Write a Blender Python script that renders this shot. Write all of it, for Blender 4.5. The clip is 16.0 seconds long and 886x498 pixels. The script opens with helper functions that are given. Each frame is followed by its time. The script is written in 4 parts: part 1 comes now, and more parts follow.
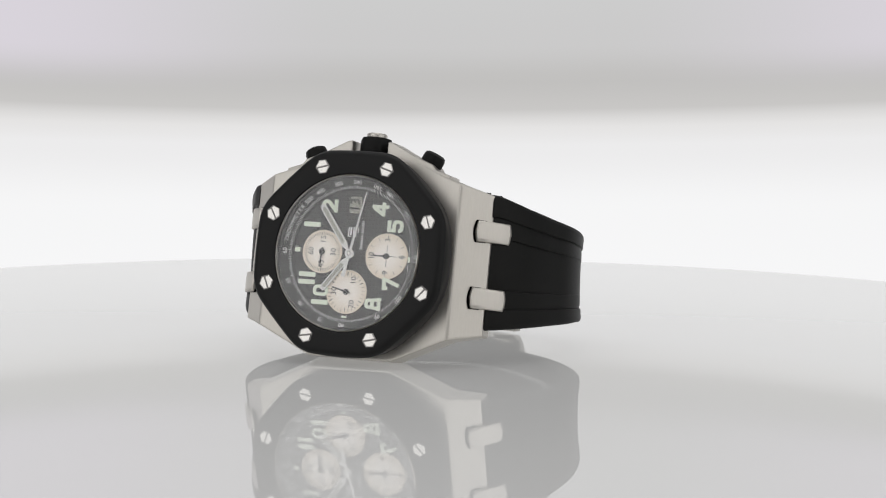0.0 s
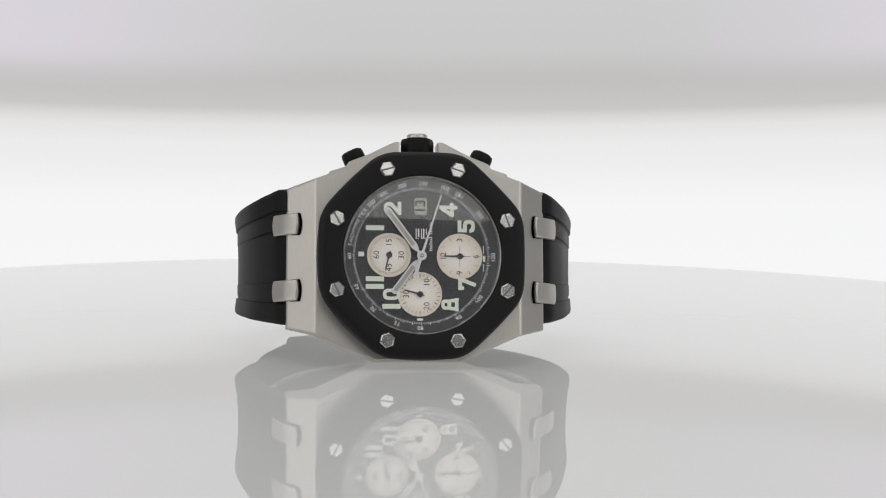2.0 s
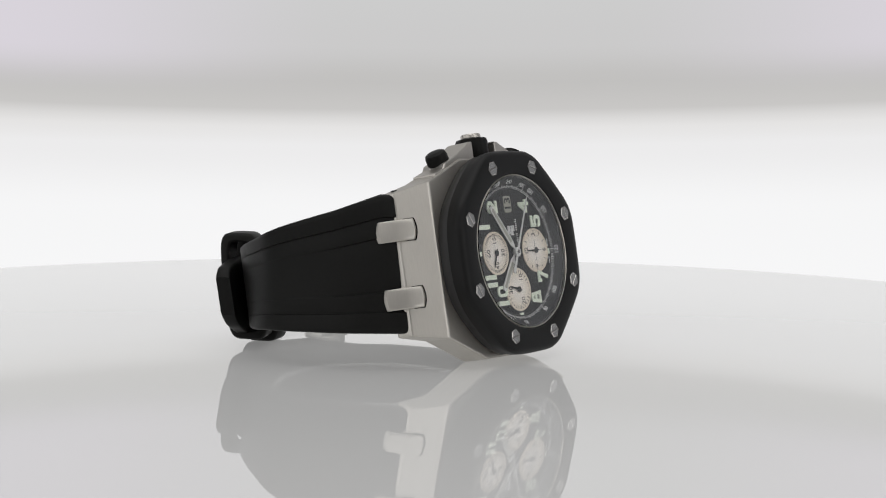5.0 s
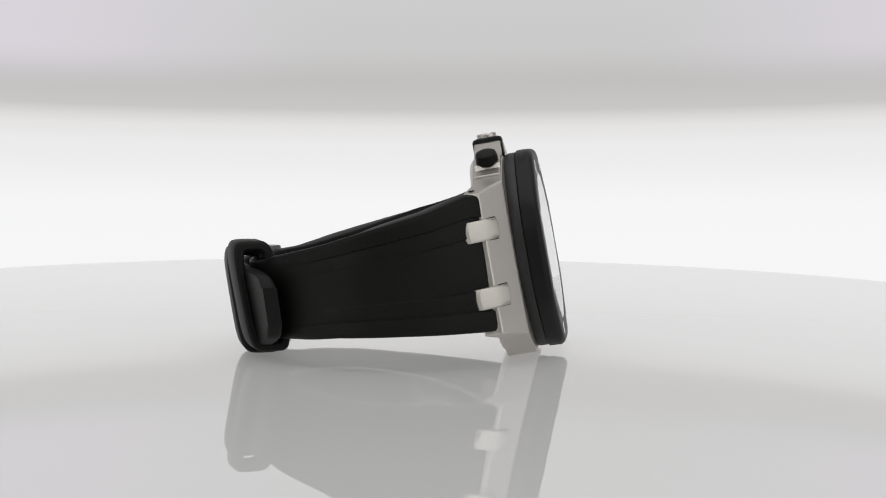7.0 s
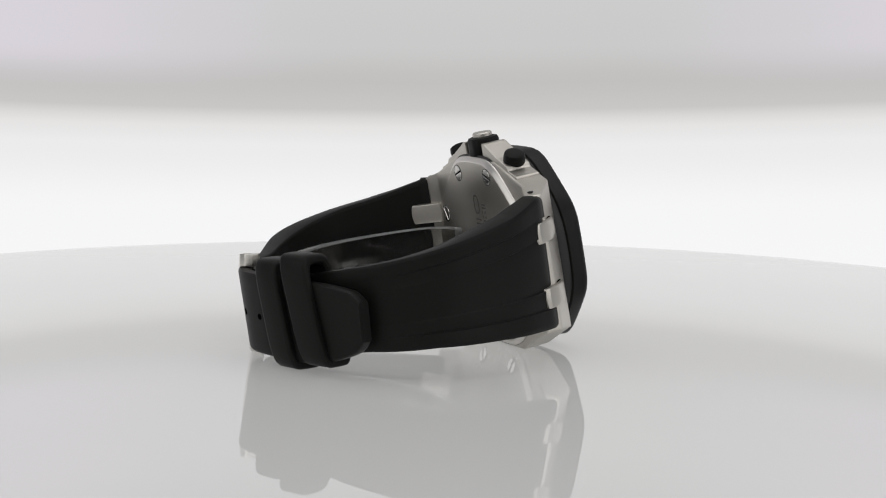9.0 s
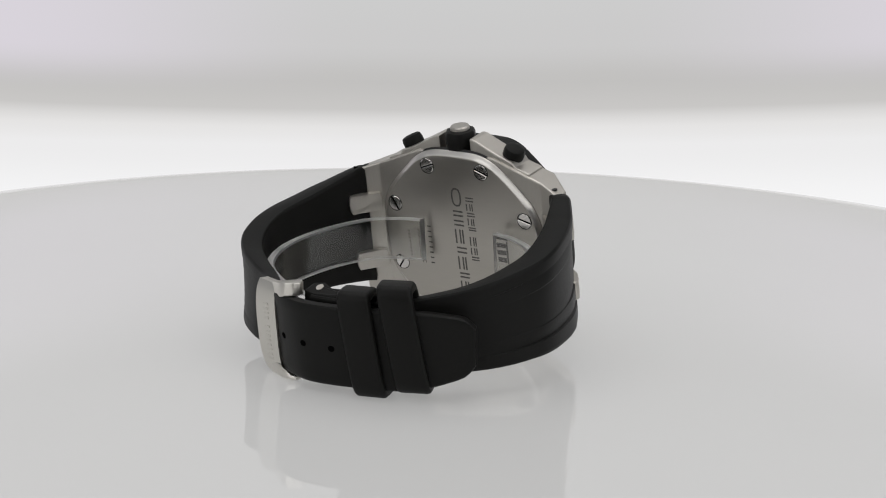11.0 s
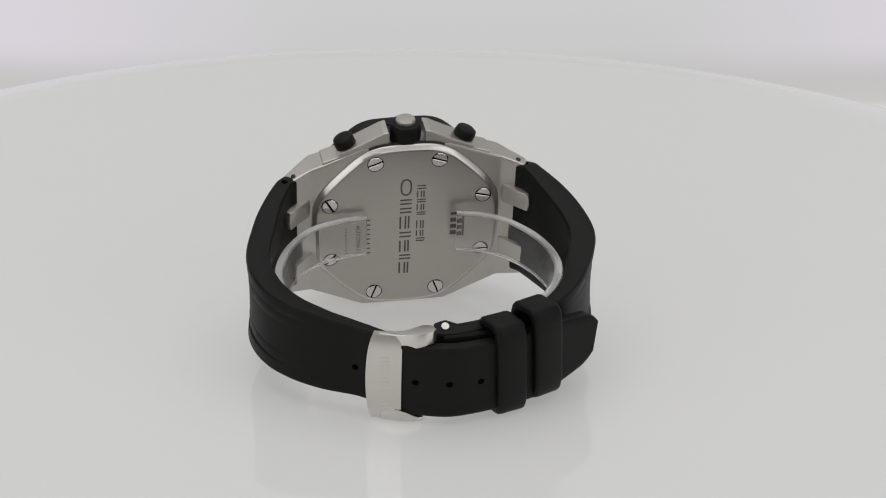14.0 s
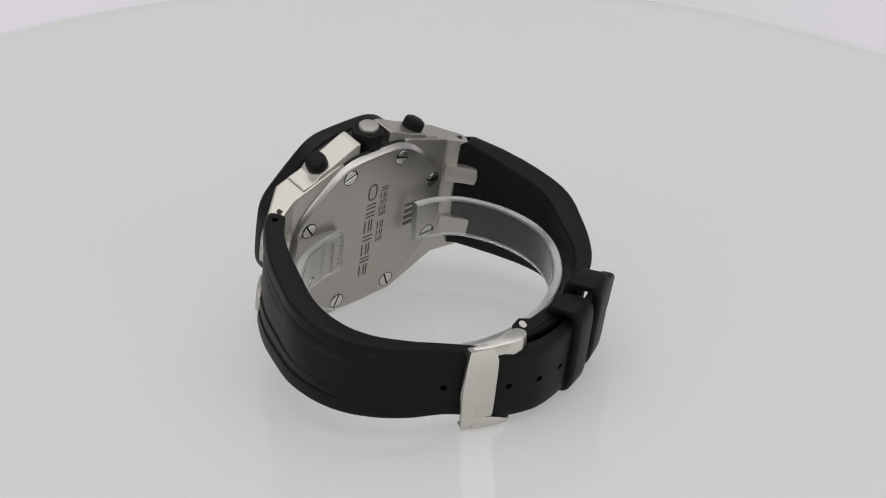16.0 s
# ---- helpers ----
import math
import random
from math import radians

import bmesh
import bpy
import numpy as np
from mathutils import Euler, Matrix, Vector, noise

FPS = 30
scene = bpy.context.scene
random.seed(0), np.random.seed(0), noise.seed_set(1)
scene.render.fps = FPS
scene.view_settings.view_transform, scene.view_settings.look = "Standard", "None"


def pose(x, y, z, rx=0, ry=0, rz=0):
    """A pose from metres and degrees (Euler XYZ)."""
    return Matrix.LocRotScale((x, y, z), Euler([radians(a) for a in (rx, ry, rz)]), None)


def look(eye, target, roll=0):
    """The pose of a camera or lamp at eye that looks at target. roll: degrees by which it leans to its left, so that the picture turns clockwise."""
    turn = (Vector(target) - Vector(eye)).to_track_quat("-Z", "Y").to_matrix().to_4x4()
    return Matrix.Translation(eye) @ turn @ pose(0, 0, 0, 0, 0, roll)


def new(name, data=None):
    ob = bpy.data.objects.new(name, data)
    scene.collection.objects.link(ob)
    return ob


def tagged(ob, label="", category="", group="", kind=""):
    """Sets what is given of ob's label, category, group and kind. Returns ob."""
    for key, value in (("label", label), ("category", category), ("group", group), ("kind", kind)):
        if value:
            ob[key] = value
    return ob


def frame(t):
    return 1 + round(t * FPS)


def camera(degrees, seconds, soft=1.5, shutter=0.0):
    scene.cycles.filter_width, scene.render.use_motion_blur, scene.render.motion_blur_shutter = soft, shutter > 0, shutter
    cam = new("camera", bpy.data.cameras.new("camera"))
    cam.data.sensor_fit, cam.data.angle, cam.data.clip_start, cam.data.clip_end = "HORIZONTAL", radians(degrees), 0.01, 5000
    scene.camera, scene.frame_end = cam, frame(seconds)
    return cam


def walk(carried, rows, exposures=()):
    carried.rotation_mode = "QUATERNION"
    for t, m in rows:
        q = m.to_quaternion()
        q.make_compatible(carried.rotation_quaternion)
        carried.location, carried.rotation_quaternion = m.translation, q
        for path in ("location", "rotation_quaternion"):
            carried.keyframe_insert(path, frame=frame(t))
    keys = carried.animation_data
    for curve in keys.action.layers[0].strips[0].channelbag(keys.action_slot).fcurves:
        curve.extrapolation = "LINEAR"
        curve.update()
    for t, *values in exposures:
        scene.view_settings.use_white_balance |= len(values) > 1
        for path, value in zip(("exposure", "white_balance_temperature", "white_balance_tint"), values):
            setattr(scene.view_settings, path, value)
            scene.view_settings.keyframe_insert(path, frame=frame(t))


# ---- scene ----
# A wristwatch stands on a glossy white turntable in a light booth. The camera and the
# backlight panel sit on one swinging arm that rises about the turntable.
cam = camera(26.27, 16.0, 1.1)
YAW, ROLL = 0.965, 0.642
# seconds, distance from the axis, height, degrees of downward tilt
ARM = [
    (0.0, 0.4135, 0.0601, 5.33),
    (8.0, 0.4135, 0.0601, 5.33),
    (8.5, 0.4114, 0.0648, 6.00),
    (9.0, 0.4087, 0.0719, 6.99),
    (11.5, 0.3929, 0.1317, 15.54),
    (12.0, 0.3902, 0.1442, 17.30),
    (12.5, 0.3854, 0.1563, 19.12),
    (13.0, 0.3803, 0.1682, 20.92),
    (13.5, 0.3758, 0.1796, 22.63),
    (14.0, 0.3705, 0.1917, 24.47),
    (14.5, 0.3649, 0.2027, 26.19),
    (15.0, 0.3584, 0.2129, 27.85),
    (15.5, 0.3529, 0.2206, 29.15),
    (16.0, 0.3468, 0.2264, 30.26),
]


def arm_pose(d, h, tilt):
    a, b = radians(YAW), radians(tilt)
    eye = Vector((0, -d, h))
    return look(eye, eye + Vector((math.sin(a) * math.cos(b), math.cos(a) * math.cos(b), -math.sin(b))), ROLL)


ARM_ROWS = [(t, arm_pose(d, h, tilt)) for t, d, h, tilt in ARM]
walk(cam, ARM_ROWS)

# turntable: seconds, degrees
TURN = [(0.0, -25.27), (0.5, -18.00), (1.0, -10.26), (1.5, -2.86), (2.0, 5.05), (2.5, 12.43), (3.0, 20.38), (3.5, 27.67), (4.0, 35.40), (4.5, 43.15), (5.0, 50.79), (5.5, 58.43), (6.0, 66.07), (6.5, 73.57), (7.0, 81.40), (7.5, 88.93), (8.0, 96.80), (8.5, 104.28), (9.0, 111.89), (9.5, 119.55), (10.0, 127.19), (10.5, 134.83), (11.0, 142.47), (11.5, 150.05), (12.0, 157.68), (12.5, 165.20), (13.0, 173.09), (13.5, 180.53), (14.0, 188.34), (14.5, 195.87), (15.0, 203.82), (15.5, 211.27), (16.0, 219.00),]
TURN_ROWS = [(t, pose(0, 0, 0, 0, 0, a)) for t, a in TURN]

# ---- light ----
scene.view_settings.exposure = 0.0
world = bpy.data.worlds.new("booth_air")
scene.world = world
world.use_nodes = True
world.node_tree.nodes["Background"].inputs[0].default_value = (0.93, 0.95, 1.0, 1)
world.node_tree.nodes["Background"].inputs[1].default_value = 0.26


def softbox(name, eye, target, w, h, watts):
    lamp = bpy.data.lights.new(name, "AREA")
    lamp.shape, lamp.size, lamp.size_y, lamp.energy = "RECTANGLE", w, h, watts
    lamp.color = (1.0, 0.985, 0.965)
    ob = new(name, lamp)
    ob.matrix_world = look(eye, target)
    return ob


softbox("softbox_top", (0, 0.05, 0.80), (0, 0, 0), 1.1, 1.0, 4.6)
softbox("softbox_front", (0, -1.5, 0.78), (0, 0, 0.03), 1.1, 0.52, 2.0)
softbox("softbox_side", (-0.74, -0.57, 0.34), (0, 0, 0.03), 1.0, 0.70, 2.3)
softbox("softbox_side", (0.74, -0.57, 0.34), (0, 0, 0.03), 1.0, 0.70, 2.3)


# ---- materials ----
def material(name, colour, rough, metal=0.0, spread=0.0, grain=0.0, grain_scale=400.0, bump=0.0, stretch=(1, 1, 1), spec=0.5):
    """Principled surface with colour and roughness varied at two scales and fine relief."""
    m = bpy.data.materials.new(name)
    m.use_nodes = True
    nt = m.node_tree
    b = nt.nodes["Principled BSDF"]
    b.inputs["Metallic"].default_value = metal
    b.inputs["Specular IOR Level"].default_value = spec
    co = nt.nodes.new("ShaderNodeTexCoord")
    mp = nt.nodes.new("ShaderNodeMapping")
    mp.inputs["Scale"].default_value = stretch
    nt.links.new(co.outputs["Object"], mp.inputs["Vector"])
    fine = nt.nodes.new("ShaderNodeTexNoise")
    fine.inputs["Scale"].default_value, fine.inputs["Detail"].default_value = grain_scale, 4
    nt.links.new(mp.outputs["Vector"], fine.inputs["Vector"])
    broad = nt.nodes.new("ShaderNodeTexNoise")
    broad.inputs["Scale"].default_value, broad.inputs["Detail"].default_value = 60, 3
    nt.links.new(co.outputs["Object"], broad.inputs["Vector"])
    mix = nt.nodes.new("ShaderNodeMix")
    mix.data_type = "RGBA"
    lo = [c * (1 - spread) for c in colour]
    hi = [min(1, c * (1 + spread)) for c in colour]
    mix.inputs["A"].default_value, mix.inputs["B"].default_value = (*lo, 1), (*hi, 1)
    both = nt.nodes.new("ShaderNodeMath")
    both.operation = "MULTIPLY_ADD"
    nt.links.new(fine.outputs["Fac"], both.inputs[0])
    both.inputs[1].default_value = 0.5
    half = nt.nodes.new("ShaderNodeMath")
    half.operation = "MULTIPLY"
    half.inputs[1].default_value = 0.5
    nt.links.new(broad.outputs["Fac"], half.inputs[0])
    nt.links.new(half.outputs[0], both.inputs[2])
    nt.links.new(both.outputs[0], mix.inputs["Factor"])
    nt.links.new(mix.outputs["Result"], b.inputs["Base Color"])
    rr = nt.nodes.new("ShaderNodeMapRange")
    rr.inputs["To Min"].default_value, rr.inputs["To Max"].default_value = rough - grain, rough + grain
    nt.links.new(both.outputs[0], rr.inputs["Value"])
    nt.links.new(rr.outputs["Result"], b.inputs["Roughness"])
    if bump:
        bp = nt.nodes.new("ShaderNodeBump")
        bp.inputs["Strength"].default_value, bp.inputs["Distance"].default_value = bump, 0.0001
        nt.links.new(fine.outputs["Fac"], bp.inputs["Height"])
        nt.links.new(bp.outputs["Normal"], b.inputs["Normal"])
    return m


def clear(name, ior, rough, tint=(1, 1, 1)):
    m = bpy.data.materials.new(name)
    m.use_nodes = True
    b = m.node_tree.nodes["Principled BSDF"]
    b.inputs["Base Color"].default_value = (*tint, 1)
    b.inputs["Transmission Weight"].default_value = 1
    b.inputs["IOR"].default_value, b.inputs["Roughness"].default_value = ior, rough
    return m


STEEL = material("brushed_steel", (0.52, 0.496, 0.456), 0.38, 0.9, 0.13, 0.10, 3600, 0.16, (1, 1, 0.14))
STEEL_SIDE = material("brushed_steel_flank", (0.52, 0.496, 0.456), 0.38, 0.9, 0.13, 0.10, 3600, 0.16, (0.14, 1, 1))
POLISHED = material("polished_steel", (0.62, 0.605, 0.58), 0.16, 1, 0.05, 0.05, 900)
BUCKLE_STEEL = material("brushed_buckle_steel", (0.64, 0.62, 0.575), 0.34, 1, 0.05, 0.10, 2400, 0.14, (1, 1, 0.10))
BEVEL = material("bright_bevel_steel", (0.66, 0.64, 0.61), 0.34, 1, 0.05, 0.06, 1500)
BACK_STEEL = material("satin_caseback_steel", (0.465, 0.443, 0.406), 0.37, 1, 0.09, 0.12, 2200, 0.12, (0.12, 1, 1))
# circular brushing of the caseback
swirl = BACK_STEEL.node_tree.nodes.new("ShaderNodeTangent")
swirl.direction_type, swirl.axis = "RADIAL", "Y"
BACK_STEEL.node_tree.links.new(swirl.outputs["Tangent"], BACK_STEEL.node_tree.nodes["Principled BSDF"].inputs["Tangent"])
BACK_STEEL.node_tree.nodes["Principled BSDF"].inputs["Anisotropic"].default_value = 0.65
RUBBER = material("black_rubber", (0.0085, 0.0085, 0.008), 0.44, 0, 0.35, 0.10, 1500, 0.14, spec=0.11)
BEZEL_RUBBER = material("moulded_bezel_rubber", (0.006, 0.006, 0.006), 0.44, 0, 0.2, 0.05, 1800, 0.08, spec=0.19)
GASKET = material("black_gasket", (0.008, 0.008, 0.008), 0.55, 0, 0.2, 0.05)
DIAL_BLACK = material("black_dial", (0.012, 0.012, 0.012), 0.42, 0, 0.25, 0.06, 900, 0.1)
RING_BLACK = material("black_chapter_ring", (0.014, 0.014, 0.015), 0.40, 0, 0.15, 0.05)
SILVER_DIAL = material("silvered_subdial", (0.88, 0.83, 0.77), 0.42, 0.15, 0.04, 0.06, 700)


def warm_rim(m, inner, outer, tint):
    """Lacquer that grows warmer toward a round plate's rim."""
    nt = m.node_tree
    b = nt.nodes["Principled BSDF"]
    base = b.inputs["Base Color"].links[0].from_socket
    co = nt.nodes.new("ShaderNodeTexCoord")
    flat = nt.nodes.new("ShaderNodeVectorMath")
    flat.operation = "MULTIPLY"
    flat.inputs[1].default_value = (1, 0, 1)
    far = nt.nodes.new("ShaderNodeVectorMath")
    far.operation = "LENGTH"
    rng = nt.nodes.new("ShaderNodeMapRange")
    rng.inputs["From Min"].default_value, rng.inputs["From Max"].default_value = inner, outer
    mul = nt.nodes.new("ShaderNodeMix")
    mul.data_type, mul.blend_type = "RGBA", "MULTIPLY"
    mul.inputs["B"].default_value = (*tint, 1)
    nt.links.new(co.outputs["Object"], flat.inputs[0])
    nt.links.new(flat.outputs["Vector"], far.inputs[0])
    nt.links.new(far.outputs["Value"], rng.inputs["Value"])
    nt.links.new(rng.outputs["Result"], mul.inputs["Factor"])
    nt.links.new(base, mul.inputs["A"])
    nt.links.new(mul.outputs["Result"], b.inputs["Base Color"])


warm_rim(SILVER_DIAL, 0.0018, 0.0047, (0.84, 0.785, 0.70))
LUME = material("pale_green_lume", (0.76, 0.82, 0.70), 0.6, 0, 0.04, 0.05, 800)
WHITE_PRINT = material("white_print", (0.80, 0.80, 0.80), 0.5, 0, 0.04, 0.05)
BLACK_PRINT = material("black_print", (0.02, 0.02, 0.02), 0.5, 0, 0.1, 0.05)
ENGRAVED = material("dark_engraving", (0.10, 0.095, 0.09), 0.6, 0.4, 0.15, 0.1)
HAND_STEEL = material("hand_steel", (0.66, 0.65, 0.62), 0.28, 1, 0.04, 0.05, 600)
HAND_WHITE = material("satin_white_hand", (0.66, 0.66, 0.65), 0.4, 0.3, 0.03, 0.05, 600)
HAND_LUME = material("hand_lume", (0.36, 0.36, 0.32), 0.6, 0, 0.05, 0.05, 800)
DATE_CARD = material("date_card", (0.34, 0.34, 0.29), 0.6, 0, 0.06, 0.05)
# dark colours painted for the shade in slots, holes and gaps
SLOT_SHADE = material("painted_slot_shade", (0.19, 0.182, 0.175), 0.45, 0.8, 0.1, 0.08, 900)
RECESS_SHADE = material("painted_recess_shade", (0.002, 0.002, 0.002), 0.8, 0, 0.1, 0.05, spec=0.0)
CRYSTAL = clear("sapphire_crystal", 1.52, 0.0)
ACRYLIC = clear("clear_acrylic", 1.44, 0.05, (0.88, 0.88, 0.87))
FROSTED = clear("sawn_acrylic_edge", 1.44, 0.35, (0.90, 0.90, 0.89))
FROSTED.node_tree.nodes["Principled BSDF"].inputs["Transmission Weight"].default_value = 0.9
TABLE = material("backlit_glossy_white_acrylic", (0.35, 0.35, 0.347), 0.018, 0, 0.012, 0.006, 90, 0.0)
# the acrylic disc is lit from beneath; its emission stands in for that light
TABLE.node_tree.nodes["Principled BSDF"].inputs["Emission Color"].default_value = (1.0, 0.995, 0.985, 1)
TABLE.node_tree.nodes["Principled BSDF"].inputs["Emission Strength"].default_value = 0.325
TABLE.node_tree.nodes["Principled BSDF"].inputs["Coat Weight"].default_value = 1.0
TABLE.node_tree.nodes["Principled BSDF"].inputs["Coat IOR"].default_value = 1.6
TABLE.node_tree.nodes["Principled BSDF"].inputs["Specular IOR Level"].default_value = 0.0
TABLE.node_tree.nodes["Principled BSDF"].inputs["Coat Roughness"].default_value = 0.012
UNSEEN_BLACK = material("unseen_black_screen", (0.012, 0.012, 0.013), 0.9, 0, 0.2, 0.05, 60)
BOOTH = material("booth_grey_wall", (0.30, 0.30, 0.31), 0.8, 0, 0.06, 0.05, 30)


def backlight_material():
    """Backlit diffuser: bright lower field, greyer hood above and soft falloff painted into emission."""
    m = bpy.data.materials.new("backlight_diffuser")
    m.use_nodes = True
    nt = m.node_tree
    nt.nodes.remove(nt.nodes["Principled BSDF"])
    out = nt.nodes["Material Output"]
    em = nt.nodes.new("ShaderNodeEmission")
    nt.links.new(em.outputs[0], out.inputs["Surface"])
    co = nt.nodes.new("ShaderNodeTexCoord")
    size = nt.nodes.new("ShaderNodeVectorMath")
    size.operation = "SCALE"
    size.inputs["Scale"].default_value = 1 / 0.69
    nt.links.new(co.outputs["Object"], size.inputs[0])
    sep = nt.nodes.new("ShaderNodeSeparateXYZ")
    nt.links.new(size.outputs["Vector"], sep.inputs[0])

    def op(kind, a, b, c=None):
        n = nt.nodes.new("ShaderNodeMath")
        n.operation = kind
        for i, v in enumerate((a, b, c)):
            if v is None:
                continue
            if isinstance(v, (int, float)):
                n.inputs[i].default_value = v
            else:
                nt.links.new(v, n.inputs[i])
        return n.outputs[0]

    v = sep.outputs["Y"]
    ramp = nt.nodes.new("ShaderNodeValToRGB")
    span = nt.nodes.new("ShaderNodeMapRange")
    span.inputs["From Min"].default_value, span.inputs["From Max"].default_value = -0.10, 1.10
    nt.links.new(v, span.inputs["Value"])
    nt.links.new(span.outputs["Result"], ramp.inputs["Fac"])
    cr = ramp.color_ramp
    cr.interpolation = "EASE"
    # painted brightness by height; the upper stops set the table's reflections
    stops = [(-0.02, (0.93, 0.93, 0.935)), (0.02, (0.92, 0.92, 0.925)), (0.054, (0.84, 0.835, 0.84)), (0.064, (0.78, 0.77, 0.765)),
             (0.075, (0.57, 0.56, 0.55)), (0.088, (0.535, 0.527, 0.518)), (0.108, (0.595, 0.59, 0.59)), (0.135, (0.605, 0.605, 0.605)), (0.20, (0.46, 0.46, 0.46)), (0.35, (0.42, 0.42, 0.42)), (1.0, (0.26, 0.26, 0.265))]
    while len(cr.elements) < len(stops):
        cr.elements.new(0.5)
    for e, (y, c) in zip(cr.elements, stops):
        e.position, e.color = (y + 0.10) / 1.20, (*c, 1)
    # lavender side light painted on the hood's two ends
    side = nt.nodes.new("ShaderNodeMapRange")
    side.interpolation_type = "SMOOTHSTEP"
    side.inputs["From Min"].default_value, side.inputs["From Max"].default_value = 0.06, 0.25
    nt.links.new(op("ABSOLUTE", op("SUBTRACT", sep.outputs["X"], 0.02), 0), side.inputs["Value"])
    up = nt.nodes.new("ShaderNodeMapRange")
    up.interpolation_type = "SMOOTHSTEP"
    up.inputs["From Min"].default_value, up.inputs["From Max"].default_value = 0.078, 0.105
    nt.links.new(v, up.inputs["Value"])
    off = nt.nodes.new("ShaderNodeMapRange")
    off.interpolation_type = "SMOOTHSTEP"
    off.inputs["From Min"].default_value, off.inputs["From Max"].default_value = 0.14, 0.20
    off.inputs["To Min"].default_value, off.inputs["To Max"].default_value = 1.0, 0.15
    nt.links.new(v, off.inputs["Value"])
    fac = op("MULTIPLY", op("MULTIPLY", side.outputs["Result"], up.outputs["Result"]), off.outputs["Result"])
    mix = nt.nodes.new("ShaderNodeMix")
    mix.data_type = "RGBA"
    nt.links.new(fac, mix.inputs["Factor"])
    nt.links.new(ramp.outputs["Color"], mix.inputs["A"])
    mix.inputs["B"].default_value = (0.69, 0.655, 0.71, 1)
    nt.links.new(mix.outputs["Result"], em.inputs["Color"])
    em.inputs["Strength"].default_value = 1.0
    return m


# ---- mesh helpers (millimetres in, metres out) ----
MM = 0.001


def link_mesh(name, bm, mat, smooth=False):
    me = bpy.data.meshes.new(name)
    for v in bm.verts:
        v.co *= MM
    bmesh.ops.recalc_face_normals(bm, faces=bm.faces)
    bm.to_mesh(me)
    bm.free()
    me.materials.append(mat)
    for f in me.polygons:
        f.use_smooth = smooth
    if smooth:
        me.set_sharp_from_angle(angle=radians(32))
    return new(name, me)


def part(name, bm, mat, parent, label="", m=None, smooth=False):
    ob = link_mesh(name, bm, mat, smooth)
    ob.parent = parent
    if m is not None:
        ob.matrix_basis = m
    if label:
        ob["label"] = label
    return ob


def add_ring_loft(bm, rings, closed=True, caps=True):
    """Skin rings of equal point counts; each ring is a closed loop."""
    vs = [[bm.verts.new(q) for q in r] for r in rings]
    n = len(rings[0])
    for a, b in zip(vs, vs[1:]):
        for i in range(n if closed else n - 1):
            j = (i + 1) % n
            bm.faces.new((a[i], a[j], b[j], b[i]))
    if caps:
        bm.faces.new(vs[0][::-1])
        bm.faces.new(vs[-1])
    return vs


def loft(rings, closed=True, caps=True):
    bm = bmesh.new()
    add_ring_loft(bm, rings, closed, caps)
    return bm


def add_prism(bm, outline, y0, y1):
    """outline: (x, z) points; a solid between the depths y0 and y1."""
    add_ring_loft(bm, [[(x, y0, z) for x, z in outline], [(x, y1, z) for x, z in outline]])


def soften(bm, width, segs=2, angle=25):
    edges = [e for e in bm.edges if len(e.link_faces) == 2 and e.calc_face_angle(0) > radians(angle)]
    bmesh.ops.bevel(bm, geom=edges, offset=width, segments=segs, affect="EDGES", profile=0.6, clamp_overlap=True)
    return bm


def prism(outline, y0, y1, bevel=0.0, segs=2):
    bm = bmesh.new()
    add_prism(bm, outline, y0, y1)
    if bevel:
        bmesh.ops.recalc_face_normals(bm, faces=bm.faces)
        soften(bm, bevel, segs)
    return bm


def circle(r, n=32, cx=0.0, cz=0.0, start=0.0):
    return [(cx + r * math.cos(start + 2 * math.pi * i / n), cz + r * math.sin(start + 2 * math.pi * i / n)) for i in range(n)]


def octagon(a, n=160, bulge=0.22):
    """Octagon with flats at the four hours, its sides slightly bowed and its corners eased."""
    rad = []
    for i in range(n):
        f = 2 * math.pi * i / n
        w = (f + math.pi / 8) % (math.pi / 4) - math.pi / 8
        r = min(a / math.cos(w), a * 1.072)
        rad.append(r * (1 - bulge) + a * 1.045 * bulge)
    k = 2 + int(bulge * 8)
    rad = [sum(rad[(i + j) % n] for j in range(-k, k + 1)) / (2 * k + 1) for i in range(n)]
    return [(r * math.cos(2 * math.pi * i / n), r * math.sin(2 * math.pi * i / n)) for i, r in enumerate(rad)]


def turned(profile, n=96):
    """Solid of revolution about the y axis from (radius, y) pairs."""
    return [[(r * math.cos(2 * math.pi * i / n), y, r * math.sin(2 * math.pi * i / n)) for i in range(n)] for r, y in profile]


def curve(points, n):
    """n points evenly spaced on a smooth line through the given ones, with their unit tangents."""
    pts = [Vector(q) for q in points]
    ext = [pts[0] * 2 - pts[1], *pts, pts[-1] * 2 - pts[-2]]
    fine = []
    for a, b, c, d in zip(ext, ext[1:], ext[2:], ext[3:]):
        for k in range(24):
            t = k / 24
            fine.append(0.5 * ((2 * b) + (c - a) * t + (2 * a - 5 * b + 4 * c - d) * t * t + (3 * b - a - 3 * c + d) * t ** 3))
    fine.append(pts[-1])
    run = [0.0]
    for a, b in zip(fine, fine[1:]):
        run.append(run[-1] + (b - a).length)
    out = []
    for i in range(n):
        s = run[-1] * i / (n - 1)
        k = max(0, min(len(run) - 2, int(np.searchsorted(run, s)) - 1))
        out.append(fine[k].lerp(fine[k + 1], (s - run[k]) / max(1e-9, run[k + 1] - run[k])))
    tan = [(out[min(i + 1, n - 1)] - out[max(i - 1, 0)]).normalized() for i in range(n)]
    return out, tan


